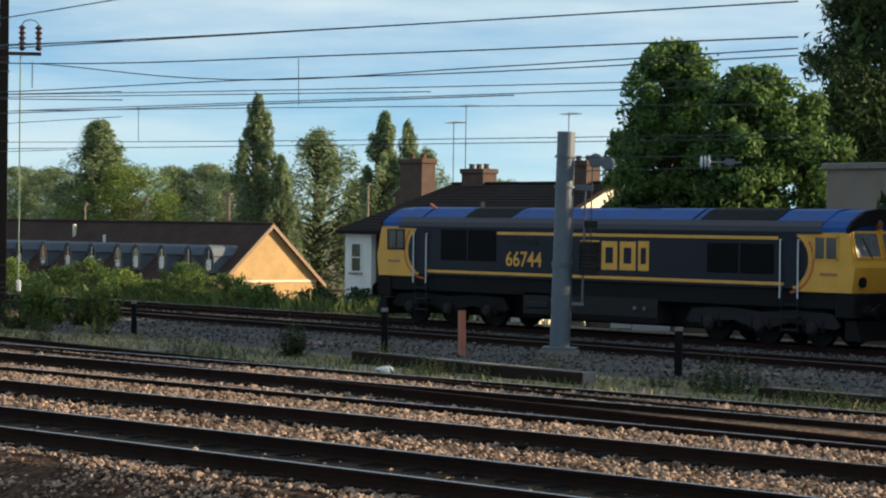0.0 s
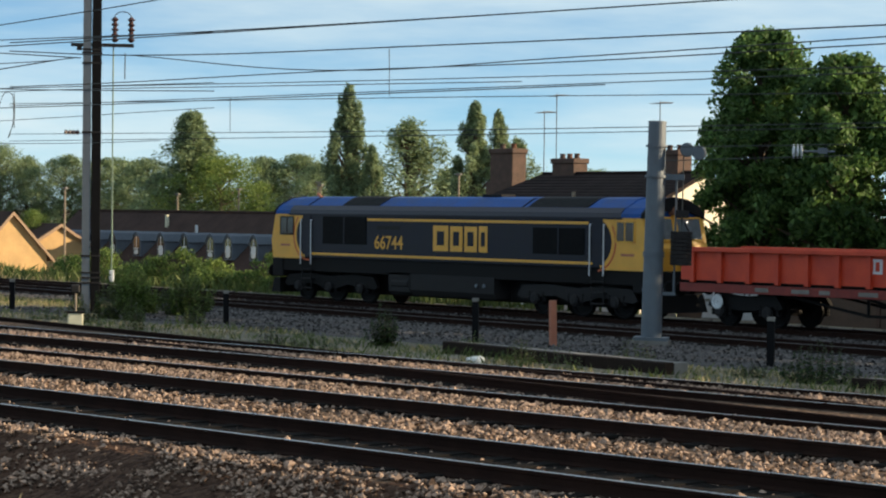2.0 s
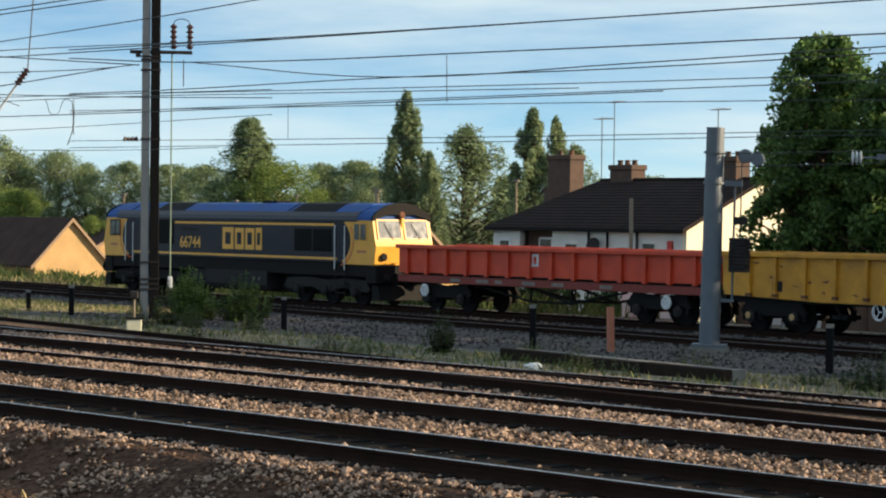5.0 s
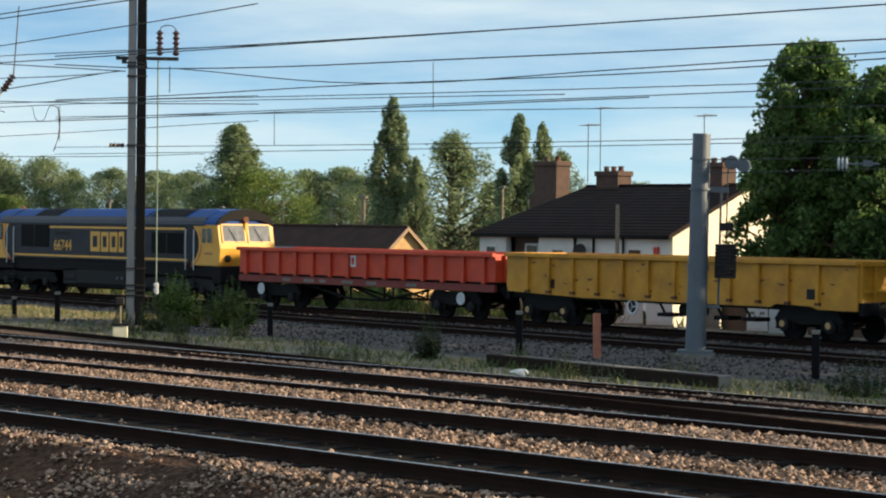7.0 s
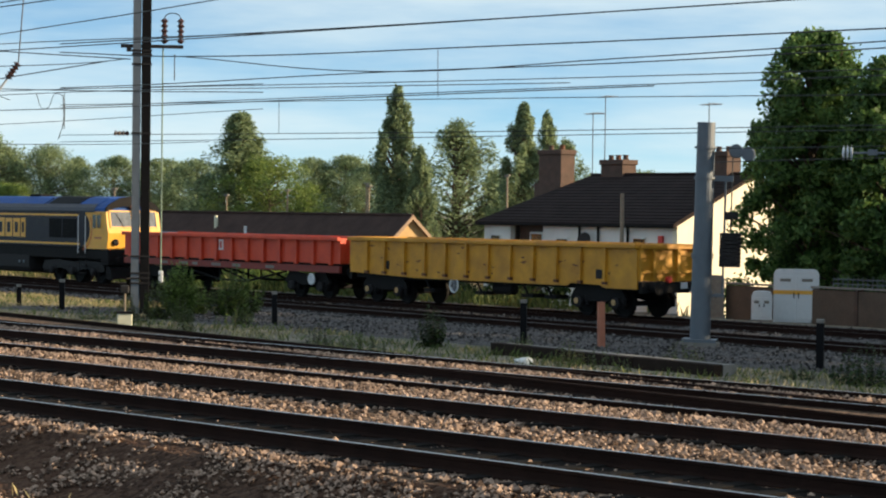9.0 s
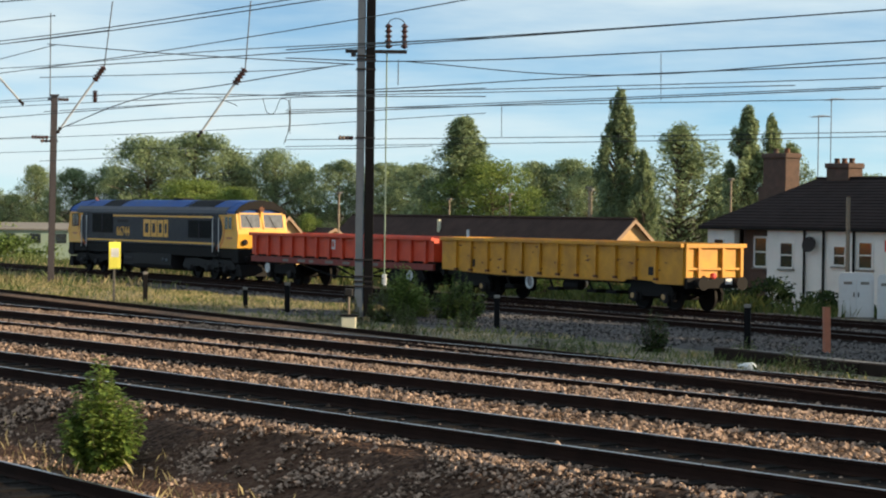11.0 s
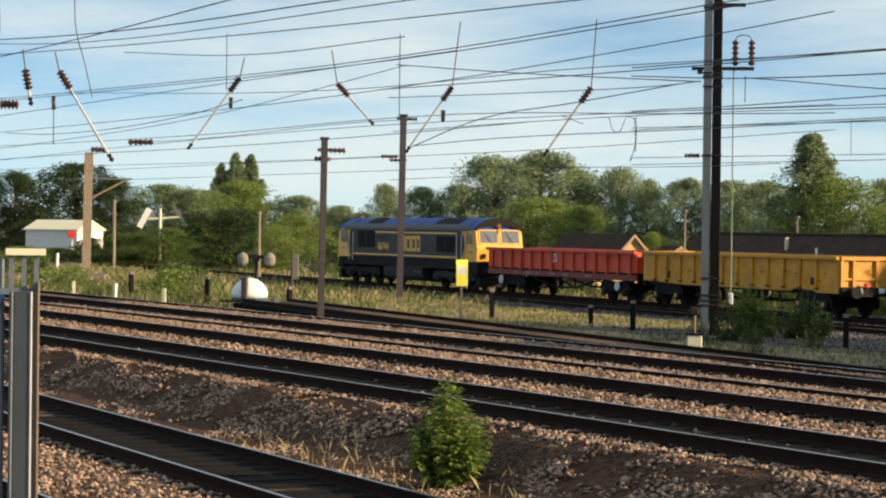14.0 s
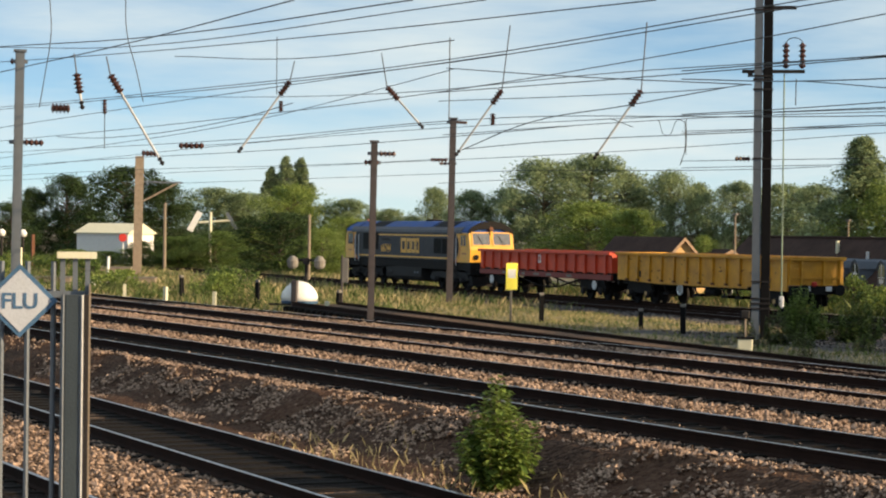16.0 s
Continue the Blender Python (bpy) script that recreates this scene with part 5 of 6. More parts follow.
WIRES_WEST = [[(-36.56, 23.06, 7.87), (-52.43, 21.86, 7.64), (-73.08, 20.29, 7.85), (-93.49, 18.73, 8.20)], [(-36.21, 23.09, 7.76), (-52.43, 21.86, 7.56), (-73.08, 20.29, 7.77), (-93.49, 18.73, 8.11)], [(-35.95, 18.91, 7.50), (-49.72, 17.86, 7.89), (-64.11, 16.77, 8.39), (-78.36, 15.68, 8.98)], [(-42.42, 18.42, 8.06), (-64.11, 16.77, 8.57), (-78.38, 15.68, 9.49)], [(-41.05, 13.82, 7.70), (-50.39, 13.11, 7.54), (-61.33, 12.28, 7.48)], [(-35.88, 14.21, 7.26), (-47.95, 13.30, 7.53), (-61.35, 12.28, 8.17)], [(-40.76, 26.94, 8.04), (-45.72, 26.57, 7.84), (-60.93, 25.41, 7.43), (-78.95, 24.04, 7.30), (-108.63, 21.78, 7.36)], [(-52.91, 35.02, 6.87), (-70.58, 33.68, 7.15), (-89.58, 32.23, 7.27), (-141.10, 28.32, 6.80)], [(-44.78, 29.64, 6.13), (-50.24, 29.22, 6.32), (-63.19, 28.24, 6.81), (-83.81, 26.67, 6.81), (-119.45, 23.96, 7.16)], [(-63.74, 42.20, 6.75), (-80.51, 40.92, 6.57), (-105.17, 39.05, 6.58), (-169.98, 34.12, 6.66)], [(-41.13, 23.91, 6.45), (-48.91, 23.32, 7.06), (-55.19, 22.85, 7.62)], [(-44.81, 29.63, 7.52), (-56.61, 28.74, 7.82), (-71.21, 27.63, 7.95), (-100.93, 25.37, 9.22)], ]

WIRES_FAR = [[(-78.64, 15.63, 6.69), (-64.87, 16.68, 6.79), (-53.33, 17.56, 6.84), (-43.75, 18.28, 6.88), (-41.48, 18.46, 6.89)], [(-93.92, 18.68, 6.08), (-81.75, 19.61, 6.22), (-65.48, 20.84, 6.60), (-59.06, 21.33, 6.94), (-52.27, 21.85, 7.38)], [(-71.55, 16.17, 6.17), (-66.59, 16.55, 5.99), (-56.38, 17.33, 6.13), (-52.36, 17.63, 6.39)], [(-93.91, 18.68, 5.73), (-79.97, 19.74, 5.73), (-60.87, 21.19, 5.65), (-52.23, 21.85, 5.69), (-45.92, 22.33, 5.75)], [(-85.27, 24.06, 6.46), (-77.43, 24.66, 6.41), (-64.98, 25.60, 6.54), (-61.79, 25.84, 6.51)], [(-123.78, 24.63, 6.00), (-99.98, 26.44, 5.92), (-76.80, 28.20, 5.71), (-68.84, 28.81, 5.71)], [(-108.77, 28.77, 5.40), (-74.89, 31.35, 5.38)], [(-52.09, 14.58, 7.39), (-44.54, 15.15, 6.87), (-37.55, 15.69, 6.76)]]
WIRES_MID = [[(-44.81, 18.20, 6.27), (-37.02, 18.80, 6.15), (-32.89, 19.11, 6.10), (-29.03, 19.40, 6.06)], [(-53.10, 21.78, 6.61), (-44.07, 22.47, 6.36), (-40.51, 22.74, 6.30), (-39.42, 22.82, 6.32)], [(-51.61, 21.90, 5.36), (-47.41, 22.22, 5.42), (-39.27, 22.84, 5.37), (-34.27, 23.22, 5.35)], [(-43.36, 18.31, 5.01), (-40.44, 18.54, 5.48), (-36.88, 18.81, 5.65), (-33.56, 19.06, 5.82)], [(-62.53, 25.79, 6.19), (-52.11, 26.58, 6.18), (-46.46, 27.01, 6.12), (-41.00, 27.42, 6.00)], [(-74.90, 31.35, 5.38), (-69.81, 31.73, 5.39), (-63.62, 32.21, 5.28), (-56.31, 32.76, 5.18), (-52.54, 33.05, 5.19)], [(-76.11, 31.26, 5.04), (-70.07, 31.71, 5.10)]]
for k in (0, 2, 4):      # these run on past the twin mast
    p, q = Vector(WIRES_MID[k][-2]), Vector(WIRES_MID[k][-1])
    WIRES_MID[k].append(tuple(q + (q - p).normalized() * 9.0))


def wires():
    for i, pts in enumerate(WIRES_EAST + WIRES_WEST + WIRES_FAR + WIRES_MID):
        a = Vector(pts[0])
        cu = bpy.data.curves.new("overhead_wire", "CURVE")
        cu.dimensions, cu.bevel_depth, cu.bevel_resolution, cu.resolution_u = "3D", 0.013 if i < len(WIRES_EAST + WIRES_WEST) else 0.010, 1, 6
        sp = cu.splines.new("BEZIER")
        sp.bezier_points.add(len(pts) - 1)
        for q, p in zip(sp.bezier_points, pts):
            q.co, q.handle_left_type, q.handle_right_type = p, "AUTO", "AUTO"
        t = new("wire_draft", cu)
        me = bpy.data.meshes.new_from_object(t)
        bpy.data.objects.remove(t)
        me.materials.clear()
        me.materials.append(WIRE)
        tagged(new("overhead_wire", me), "thin dark overhead line wire strung between masts", "wire", "overhead wires")


wires()


def hanger(top_p, mid, low, label="slanting registration arm with brown insulator hung from the overhead wires"):
    """A dropper, a ribbed insulator and a slanting tube below it."""
    t, m, w = Vector(top_p), Vector(mid), Vector(low)
    h = empty("registration_arm", Matrix.Translation(m), label, "overhead fitting")
    part("dropper", R((0, 0, 0), t - m, 0.018, n=6), STEELGREY, h)
    d = (w - m)
    u = d.normalized()
    part("insulator", insulator(bmesh.new(), (0, 0, 0), u * 0.5, 0.12, 5), INSUL, h, "brown ribbed insulator")
    part("tube", R(u * 0.5, d, 0.03), GALV, h, "pale galvanised tube")
    part("clamp", insulator(bmesh.new(), d - u * 0.1, d + u * 0.12, 0.07, 2), STEELDARK, h)
    return h


hanger((-62.54, 21.1, 8.21), (-62.58, 20.98, 7.62), (-63.01, 19.63, 5.61))
hanger((-61.68, 23.48, 8.47), (-61.62, 23.64, 7.5), (-61.25, 24.57, 6.39))
hanger((-60.25, 26.94, 9.34), (-60.34, 26.74, 7.45), (-60.84, 25.58, 5.61))
hanger((-53.2, 27.74, 8.89), (-53.26, 27.63, 7.1), (-53.79, 26.59, 5.37))
hanger((-53.38, 13.24, 7.42), (-53.36, 13.34, 6.98), (-53.05, 14.53, 4.93))
hanger((-53.56, 12.5, 7.47), (-53.55, 12.56, 7.0), (-53.52, 12.69, 6.25))


def wire_insulator(p, q, r=0.11, label="brown ribbed insulator strung in the overhead wires"):
    tagged(part("line_insulator", insulator(bmesh.new(), p, q, r, 5), INSUL), label, "insulator", "line insulators")


for p, q, r in (((-57.75, 16.3, 5.48), (-57.56, 16.93, 5.49), 0.10), ((-54.66, 12.2, 6.2), (-54.55, 12.64, 6.2), 0.14), ((-61.15, 24.85, 5.39), (-60.95, 25.3, 5.39), 0.07), ((-56.3, 13.93, 6.55), (-56.3, 13.94, 6.18), 0.07), ((-58.61, 25.7, 6.66), (-58.61, 25.7, 6.33), 0.09), ((-58.86, 19.48, 6.82), (-58.86, 19.48, 6.52), 0.08)):
    wire_insulator(p, q, r)


def strand(name, pts, r, label):
    cu = bpy.data.curves.new(name, "CURVE")
    cu.dimensions, cu.bevel_depth, cu.bevel_resolution, cu.resolution_u = "3D", r, 1, 8
    sp = cu.splines.new("BEZIER")
    sp.bezier_points.add(len(pts) - 1)
    for q, c in zip(sp.bezier_points, pts):
        q.co, q.handle_left_type, q.handle_right_type = c, "AUTO", "AUTO"
    t = new("strand_draft", cu)
    me = bpy.data.meshes.new_from_object(t)
    bpy.data.objects.remove(t)
    me.materials.clear()
    me.materials.append(WIRE)
    return tagged(new(name, me), label, "wire", "droppers and jumpers")


for pts in (((-58.9, 19.36, 8.57), (-58.9, 19.37, 7.0)), ((-53.39, 13.22, 6.1), (-53.39, 13.22, 5.2)), ((-70.26, 38.25, 7.37), (-70.28, 38.2, 6.28), (-70.35, 38.1, 5.78)), ((-57.2, 28.7, 6.55), (-56.9, 29.27, 6.31)),
            ((-46.86, 10.4, 8.17), (-46.85, 10.44, 7.34), (-46.88, 10.33, 6.52), (-46.9, 10.22, 5.8)), ((-46.49, 11.93, 8.21), (-46.48, 11.97, 7.38), (-46.44, 12.15, 6.68), (-46.4, 12.31, 5.97)),
            ((-58.35, 30.84, 6.63), (-58.23, 31.06, 6.17), (-58.06, 31.39, 6.63), (-57.96, 31.56, 6.0), (-58.05, 31.4, 5.3)), ((-47.34, 36.87, 7.64), (-47.33, 36.88, 6.4)), ((-41.02, 24.92, 6.6), (-41.02, 24.92, 6.05)), ((-62.24, 41.84, 7.02), (-62.24, 41.85, 5.9)), ((-52.72, 28.65, 6.3), (-52.7, 28.69, 5.4))):
    strand("dropper_wire", pts, 0.011, "thin dark dropper wire between overhead wires")

spool = empty("tension_spool", pose(-40.6, 45.4, 5.04, 0, 0, 42), "white ribbed insulator spool in the tensioned wire", "insulator")
for k in range(3):
    part("disc", lathe(bmesh.new(), (-0.12 + 0.1 * k, 0, 0), (1, 0, 0), [(0, 0.05), (0.02, 0.19), (0.06, 0.19), (0.08, 0.05)], 14), SIGNWHITE, spool, "white porcelain disc")
part("link", R((0.1, 0, 0), (1.0, 0, 0), 0.03), STEELGREY, spool)
part("clamp", B(0.55, 0.8, -0.06, 0.06, -0.06, 0.1), STEELGREY, spool)


def pole(x, y, z1, r, material, label, name="pole"):
    tagged(part(name, R((x, y, ground_z(x, y) - 0.2), (x, y, z1), r, r * 0.8), material), label, "pole", "poles")


pole(-141.77, 49.0, 4.26, 0.11, POSTWOOD, "brown timber pole among the bushes")
pole(-173.5, 47.9, 5.2, 0.14, POSTWOOD, "tall brown timber pole")
pole(-67.7, 62.3, 4.2, 0.10, POSTWOOD, "timber telegraph pole before the terrace", "telegraph_pole")
for x, y, z in ((-118.0, 98.0, 5.8), (-132.5, 97.0, 5.1), (-133.6, 97.6, 5.3), (-136.1, 78.0, 4.6), (-143.0, 97.0, 4.8), (-150.0, 96.0, 4.4)):
    lp = empty("street_lamp", pose(x, y, ground_z(x, y)), "thin pale street lamp post before the trees", "lamp", "street lamps")
    h = z - ground_z(x, y)
    part("post", R((0, 0, -0.2), (0, 0, h), 0.09, 0.06), POSTWOOD, lp)
    part("head", B(-0.25, 0.25, -0.12, 0.12, h, h + 0.14, bevel=0.03), CONCRETE, lp)

wg = empty("white_wing_board", pose(-182.1, 54.2, ground_z(-182.1, 54.2), 0, 0, 73), "pole carrying two tilted white boards above the bushes", "sign")
part("pole", R((0, 0, -0.2), (0, 0, 4.8), 0.15, 0.13), CREAM, wg)
bm = bmesh.new()
bmesh.ops.create_cube(bm, size=1, matrix=pose(-1.3, 0, 4.0, 0, 28, 0) @ Matrix.Diagonal((0.5, 0.12, 1.8, 1)))
part("board", bm, WHITE, wg, "tilted white board")
bm = bmesh.new()
bmesh.ops.create_cube(bm, size=1, matrix=pose(1.75, 0, 4.05, 0, -30, 0) @ Matrix.Diagonal((0.3, 0.12, 1.6, 1)))
part("board", bm, STEELGREY, wg, "tilted grey board")
part("arm", R((-1.0, 0, 3.9), (1.6, 0, 4.1), 0.09), CREAM, wg)
rs = empty("red_round_signal", pose(-193.7, 49.7, ground_z(-193.7, 49.7), 0, 0, 75), "red round lineside sign on a pale post", "sign")
part("post", R((0, 0, -0.2), (0, 0, 2.0), 0.08), SIGNWHITE, rs)
part("disc", lathe(bmesh.new(), (0, -0.1, 2.5), (0, -1, 0), [(0, 0.36), (0.06, 0.36), (0.07, 0.3)], 16), SIGNRED, rs, "red disc")
for x, y, h in ((-150.0, 38.0, 1.2), (-118.0, 31.0, 1.0), (-112.0, 25.0, 1.1)):
    cbx = empty("trackside_trough", pose(x, y, ground_z(x, y), 0, 0, 70), "pale weathered lineside box among weeds", "cable box")
    part("body", B(-1.1, 1.1, -0.3, 0.3, -0.1, h * 0.45, bevel=0.04), POSTWOOD, cbx)
    part("lid", B(-1.15, 1.15, -0.34, 0.34, h * 0.45, h * 0.5), CONCRETE, cbx)

# ---- lineside posts, signs and boxes ----


def black_post(x, y, h, white=True, r=0.075, material=None, label="short black marker post with white-banded top"):
    z = ground_z(x, y)
    top = empty("marker_post", pose(x, y, z, random.uniform(-2, 2), random.uniform(-1, 1), random.uniform(0, 90)), label, "post", "lineside posts")
    part("shaft", PR([(-r, -r), (r, -r), (r, r), (-r, r)], -0.2, h - 0.09 if white else h, "z"), material or BLACKPOST, top)
    if white:
        part("white_top", B(-r - 0.004, r + 0.004, -r - 0.004, r + 0.004, h - 0.09, h, bevel=0.01), CONCRETE, top, "worn pale top")
    return top


for x, y, h in ((-42.97, 36.28, 1.1), (-52.75, 35.39, 0.95), (-63.08, 34.31, 0.95), (-71.15, 33.14, 1.05), (-32.69, 35.81, 1.05), (-82.12, 26.32, 1.1), (-88.45, 25.17, 1.1), (-66.5, 34.6, 0.7), (-76.0, 27.4, 0.9), (-100.0, 22.5, 1.0)):
    black_post(x, y, h)
black_post(-41.72, 37.75, 1.12, False, 0.075, ORANGE, "faded orange-red plastic marker post")
for x, y in ((-83.68, 21.57), (-80.13, 22.18), (-77.95, 23.38), (-73.0, 25.9)):
    black_post(x, y, 0.55, False, 0.06, CREAM, "short pale timber peg")
black_post(-140.4, 35.07, 1.36, False, 0.07, SIGNWHITE, "short white lineside post")
black_post(-155.4, 33.5, 2.6, False, 0.10, RUST, "brown timber post beside the far lines")
black_post(-150.5, 31.6, 1.7, False, 0.12, CREAM, "short pale post beside the far lines")
tagged(part("concrete_slab", B(-116.2, -115.3, 27.6, 29.6, 0.1, 0.42, bevel=0.03), WHITE), "pale concrete slab lying among weeds", "slab")
tagged(part("concrete_block", B(-110.9, -109.9, 23.6, 25.4, 0.0, 0.5, bevel=0.04), CONCRETE), "weathered pale concrete block beside the line", "block")
for x, y in ((-183.7, 38.8), (-184.4, 37.2)):
    yl = empty("yard_lamp", pose(x, y, ground_z(x, y)), "short lamp post with a white domed head", "lamp", "yard lamps")
    part("post", R((0, 0, -0.2), (0, 0, 2.5), 0.10, 0.08), STEELDARK, yl)
    part("head", lathe(bmesh.new(), (0, 0, 2.4), (0, 0, 1), [(0, 0.2), (0.2, 0.32), (0.42, 0.28), (0.6, 0.1)], 12), WHITE, yl, "white domed lamp head", smooth=True)

ys = empty("yellow_sign", pose(-70.2, 31.54, ground_z(-70.2, 31.54), 0, 0, 86), "yellow lineside sign board on a thin post", "sign")
part("post", R((0, 0, -0.2), (0, 0, 2.1), 0.045), POSTWOOD, ys)
part("board", B(-0.21, 0.21, -0.06, -0.04, 1.15, 2.06, bevel=0.008), SIGNYELLOW, ys, "bright yellow board")
part("face_panel", B(-0.14, 0.14, -0.068, -0.06, 1.55, 1.85), WHITE, ys, "pale bars of unreadable writing")
bb = empty("board_post", pose(-76.7, 27.9, 0.2, 0, 0, 60), "narrow grey lineside board on a post", "sign")
part("board", B(-0.11, 0.11, -0.03, 0.03, 1.2, 2.1, bevel=0.01), CONCRETE, bb)
part("post", R((-0.12, 0, -0.2), (-0.12, 0, 2.2), 0.04), RUSTY, bb)

tk = empty("domed_tank", pose(-77.67, 26.5, ground_z(-77.67, 26.5), 0, 0, 55), "white domed tank on a rusty frame beside the line", "tank")
part("dome", lathe(bmesh.new(), (0, 0, 0.45), (0, 0, 1), [(0, 0.66), (0.14, 0.68), (0.3, 0.64), (0.5, 0.5), (0.66, 0.28), (0.72, 0.05)], 18), WHITE, tk, "white dome", smooth=True)
part("skirt", lathe(bmesh.new(), (0, 0, 0.28), (0, 0, 1), [(0, 0.60), (0.17, 0.665)], 18), CREAM, tk)
for a in (45, 135, 225, 315):
    part("leg", R((0.5 * math.cos(radians(a)), 0.5 * math.sin(radians(a)), -0.2), (0.5 * math.cos(radians(a)), 0.5 * math.sin(radians(a)), 0.35), 0.05), RUSTY, tk)
part("pump", B(-0.1, 0.12, -0.78, -0.58, 0.1, 1.2, bevel=0.03), RUSTY, tk, "dark brown pump column")
part("band", lathe(bmesh.new(), (0, 0, 0.36), (0, 0, 1), [(0, 0.665), (0.09, 0.69)], 18), SIGNBLUE, tk, "blue band under the dome")
part("rail", B(-0.95, 0.95, -0.72, -0.66, 0.30, 0.37), STEELDARK, tk, "dark frame rail")
fl = empty("flood_lamp", pose(-78.4, 27.0, 0.2, 0, 0, 60), "post with two weathered pale lamp heads", "lamp")
part("post", R((0, 0, -0.2), (0, 0, 1.95), 0.06), STEELDARK, fl)
part("cross_bar", R((-0.55, 0, 1.98), (0.55, 0, 1.98), 0.05), STEELDARK, fl)
part("bracket", B(-0.12, 0.12, -0.08, 0.08, 1.82, 2.06, bevel=0.02), STEELDARK, fl)
for s in (-1, 1):
    part("lamp_head", lathe(bmesh.new(), (s * 0.5, 0, 1.68), (0, -0.15, 1), [(0, 0.14), (0.08, 0.2), (0.3, 0.21), (0.42, 0.12), (0.46, 0.05)], 12), CONCRETE, fl, "pale lamp head")

wb = empty("trackside_box", pose(-46.97, 27.23, 0.42, 0, 0, 60), "cream concrete cable box with a pipe", "cable box")
part("box", B(-0.18, 0.18, -0.15, 0.15, -0.2, 0.42, bevel=0.02), CREAM, wb)
part("lid", B(-0.20, 0.20, -0.17, 0.17, 0.42, 0.47), BLACK, wb)
part("pipe", R((0.0, 0, 0.47), (0.0, 0, 1.0), 0.025), POSTWOOD, wb)
part("head", B(-0.12, 0.10, -0.06, 0.06, 0.9, 1.1, bevel=0.03), GREYMETAL, wb)


def kerb_beam(x0, y0, x1, y1, h, label):
    z = ground_z((x0 + x1) / 2, (y0 + y1) / 2)
    d = math.hypot(x1 - x0, y1 - y0)
    top = empty("edge_beam", pose((x0 + x1) / 2, (y0 + y1) / 2, z, 0, 0, math.degrees(math.atan2(y1 - y0, x1 - x0))), label, "beam")
    n = max(2, int(d / 2.4))
    for i in range(n):
        a = -d / 2 + d * i / n
        part("timber", B(a + 0.01, a + d / n - 0.01, -0.12, 0.12, -0.2, h + random.uniform(-0.01, 0.015), bevel=0.015), TIMBER, top)
    part("slab", B(-d / 2, d / 2, 0.12, 0.45, -0.2, h - 0.01), CONCRETE, top, "pale concrete strip behind the timbers")


kerb_beam(-38.6, 31.75, -30.9, 31.0, 0.24, "row of old brown timbers edging a concrete strip")
kerb_beam(-26.8, 31.6, -19.0, 31.6, 0.18, "low concrete kerb with timber edge")
lt = bmesh.new()
bmesh.ops.create_icosphere(lt, subdivisions=2, radius=0.17, matrix=Matrix.Translation((-34.33, 29.0, ground_z(-34.33, 29.0) + 0.08)) @ Matrix.Diagonal((1.2, 1, 0.55, 1)))
for v in lt.verts:
    v.co += Vector((noise.noise(v.co * 9), noise.noise(v.co * 8 + Vector((5, 0, 0))), noise.noise(v.co * 7))) * 0.06
tagged(part("litter_bag", lt, WHITE), "crumpled white bag lying on the verge", "litter")

def equipment_cabinet(az, d, w, h, turn, material, label, band=False):
    """A lineside cabinet with rounded shoulders, two doors and a plinth."""
    x, y, _ = bearing(az, d)
    cb = empty("equipment_cabinet", pose(x, y, ground_z(x, y), 0, 0, turn), label, "cabinet", "equipment cabinets")
    part("plinth", B(-w / 2 - 0.04, w / 2 + 0.04, -0.36, 0.36, -0.3, 0.08, bevel=0.02), CONCRETE, cb)
    part("body", PR([(-w / 2, 0.08), (w / 2, 0.08), (w / 2, h - 0.16), (w / 2 - 0.07, h - 0.03), (w / 2 - 0.18, h), (-w / 2 + 0.18, h), (-w / 2 + 0.07, h - 0.03), (-w / 2, h - 0.16)], -0.32, 0.32, "y"), material, cb)
    for k in (-1, 1):
        dr = part("door", B(min(k * 0.015, k * (w / 2 - 0.05)), max(k * 0.015, k * (w / 2 - 0.05)), -0.34, -0.322, 0.16, h - 0.22, bevel=0.008), material, cb)
        part("handle", B(k * 0.08 - 0.02, k * 0.08 + 0.02, -0.37, -0.34, h * 0.48, h * 0.58), STEELDARK, dr, "small dark handle")
        part("vent", B(k * w * 0.24 - w * 0.12, k * w * 0.24 + w * 0.12, -0.348, -0.34, h - 0.42, h - 0.32), CONCRETE, dr)
    if band:
        part("band", B(-w / 2 - 0.004, w / 2 + 0.004, -0.35, -0.344, h * 0.55, h * 0.62), YELLOW, cb, "faded yellow band")


equipment_cabinet(47.15, 82.5, 1.25, 1.66, 47, SIGNWHITE, "pale grey double-door lineside equipment cabinet")
equipment_cabinet(46.3, 82.0, 0.95, 1.66, 46, SIGNWHITE, "pale grey lineside equipment cabinet")
equipment_cabinet(45.05, 81.5, 0.75, 1.55, 45, CONCRETE, "weathered grey narrow equipment cabinet")
equipment_cabinet(43.0, 79.0, 1.55, 1.9, 43, SIGNWHITE, "large pale grey equipment cabinet with a yellow band", True)
equipment_cabinet(43.85, 78.2, 0.7, 1.05, 43, SIGNWHITE, "low pale grey equipment cabinet")


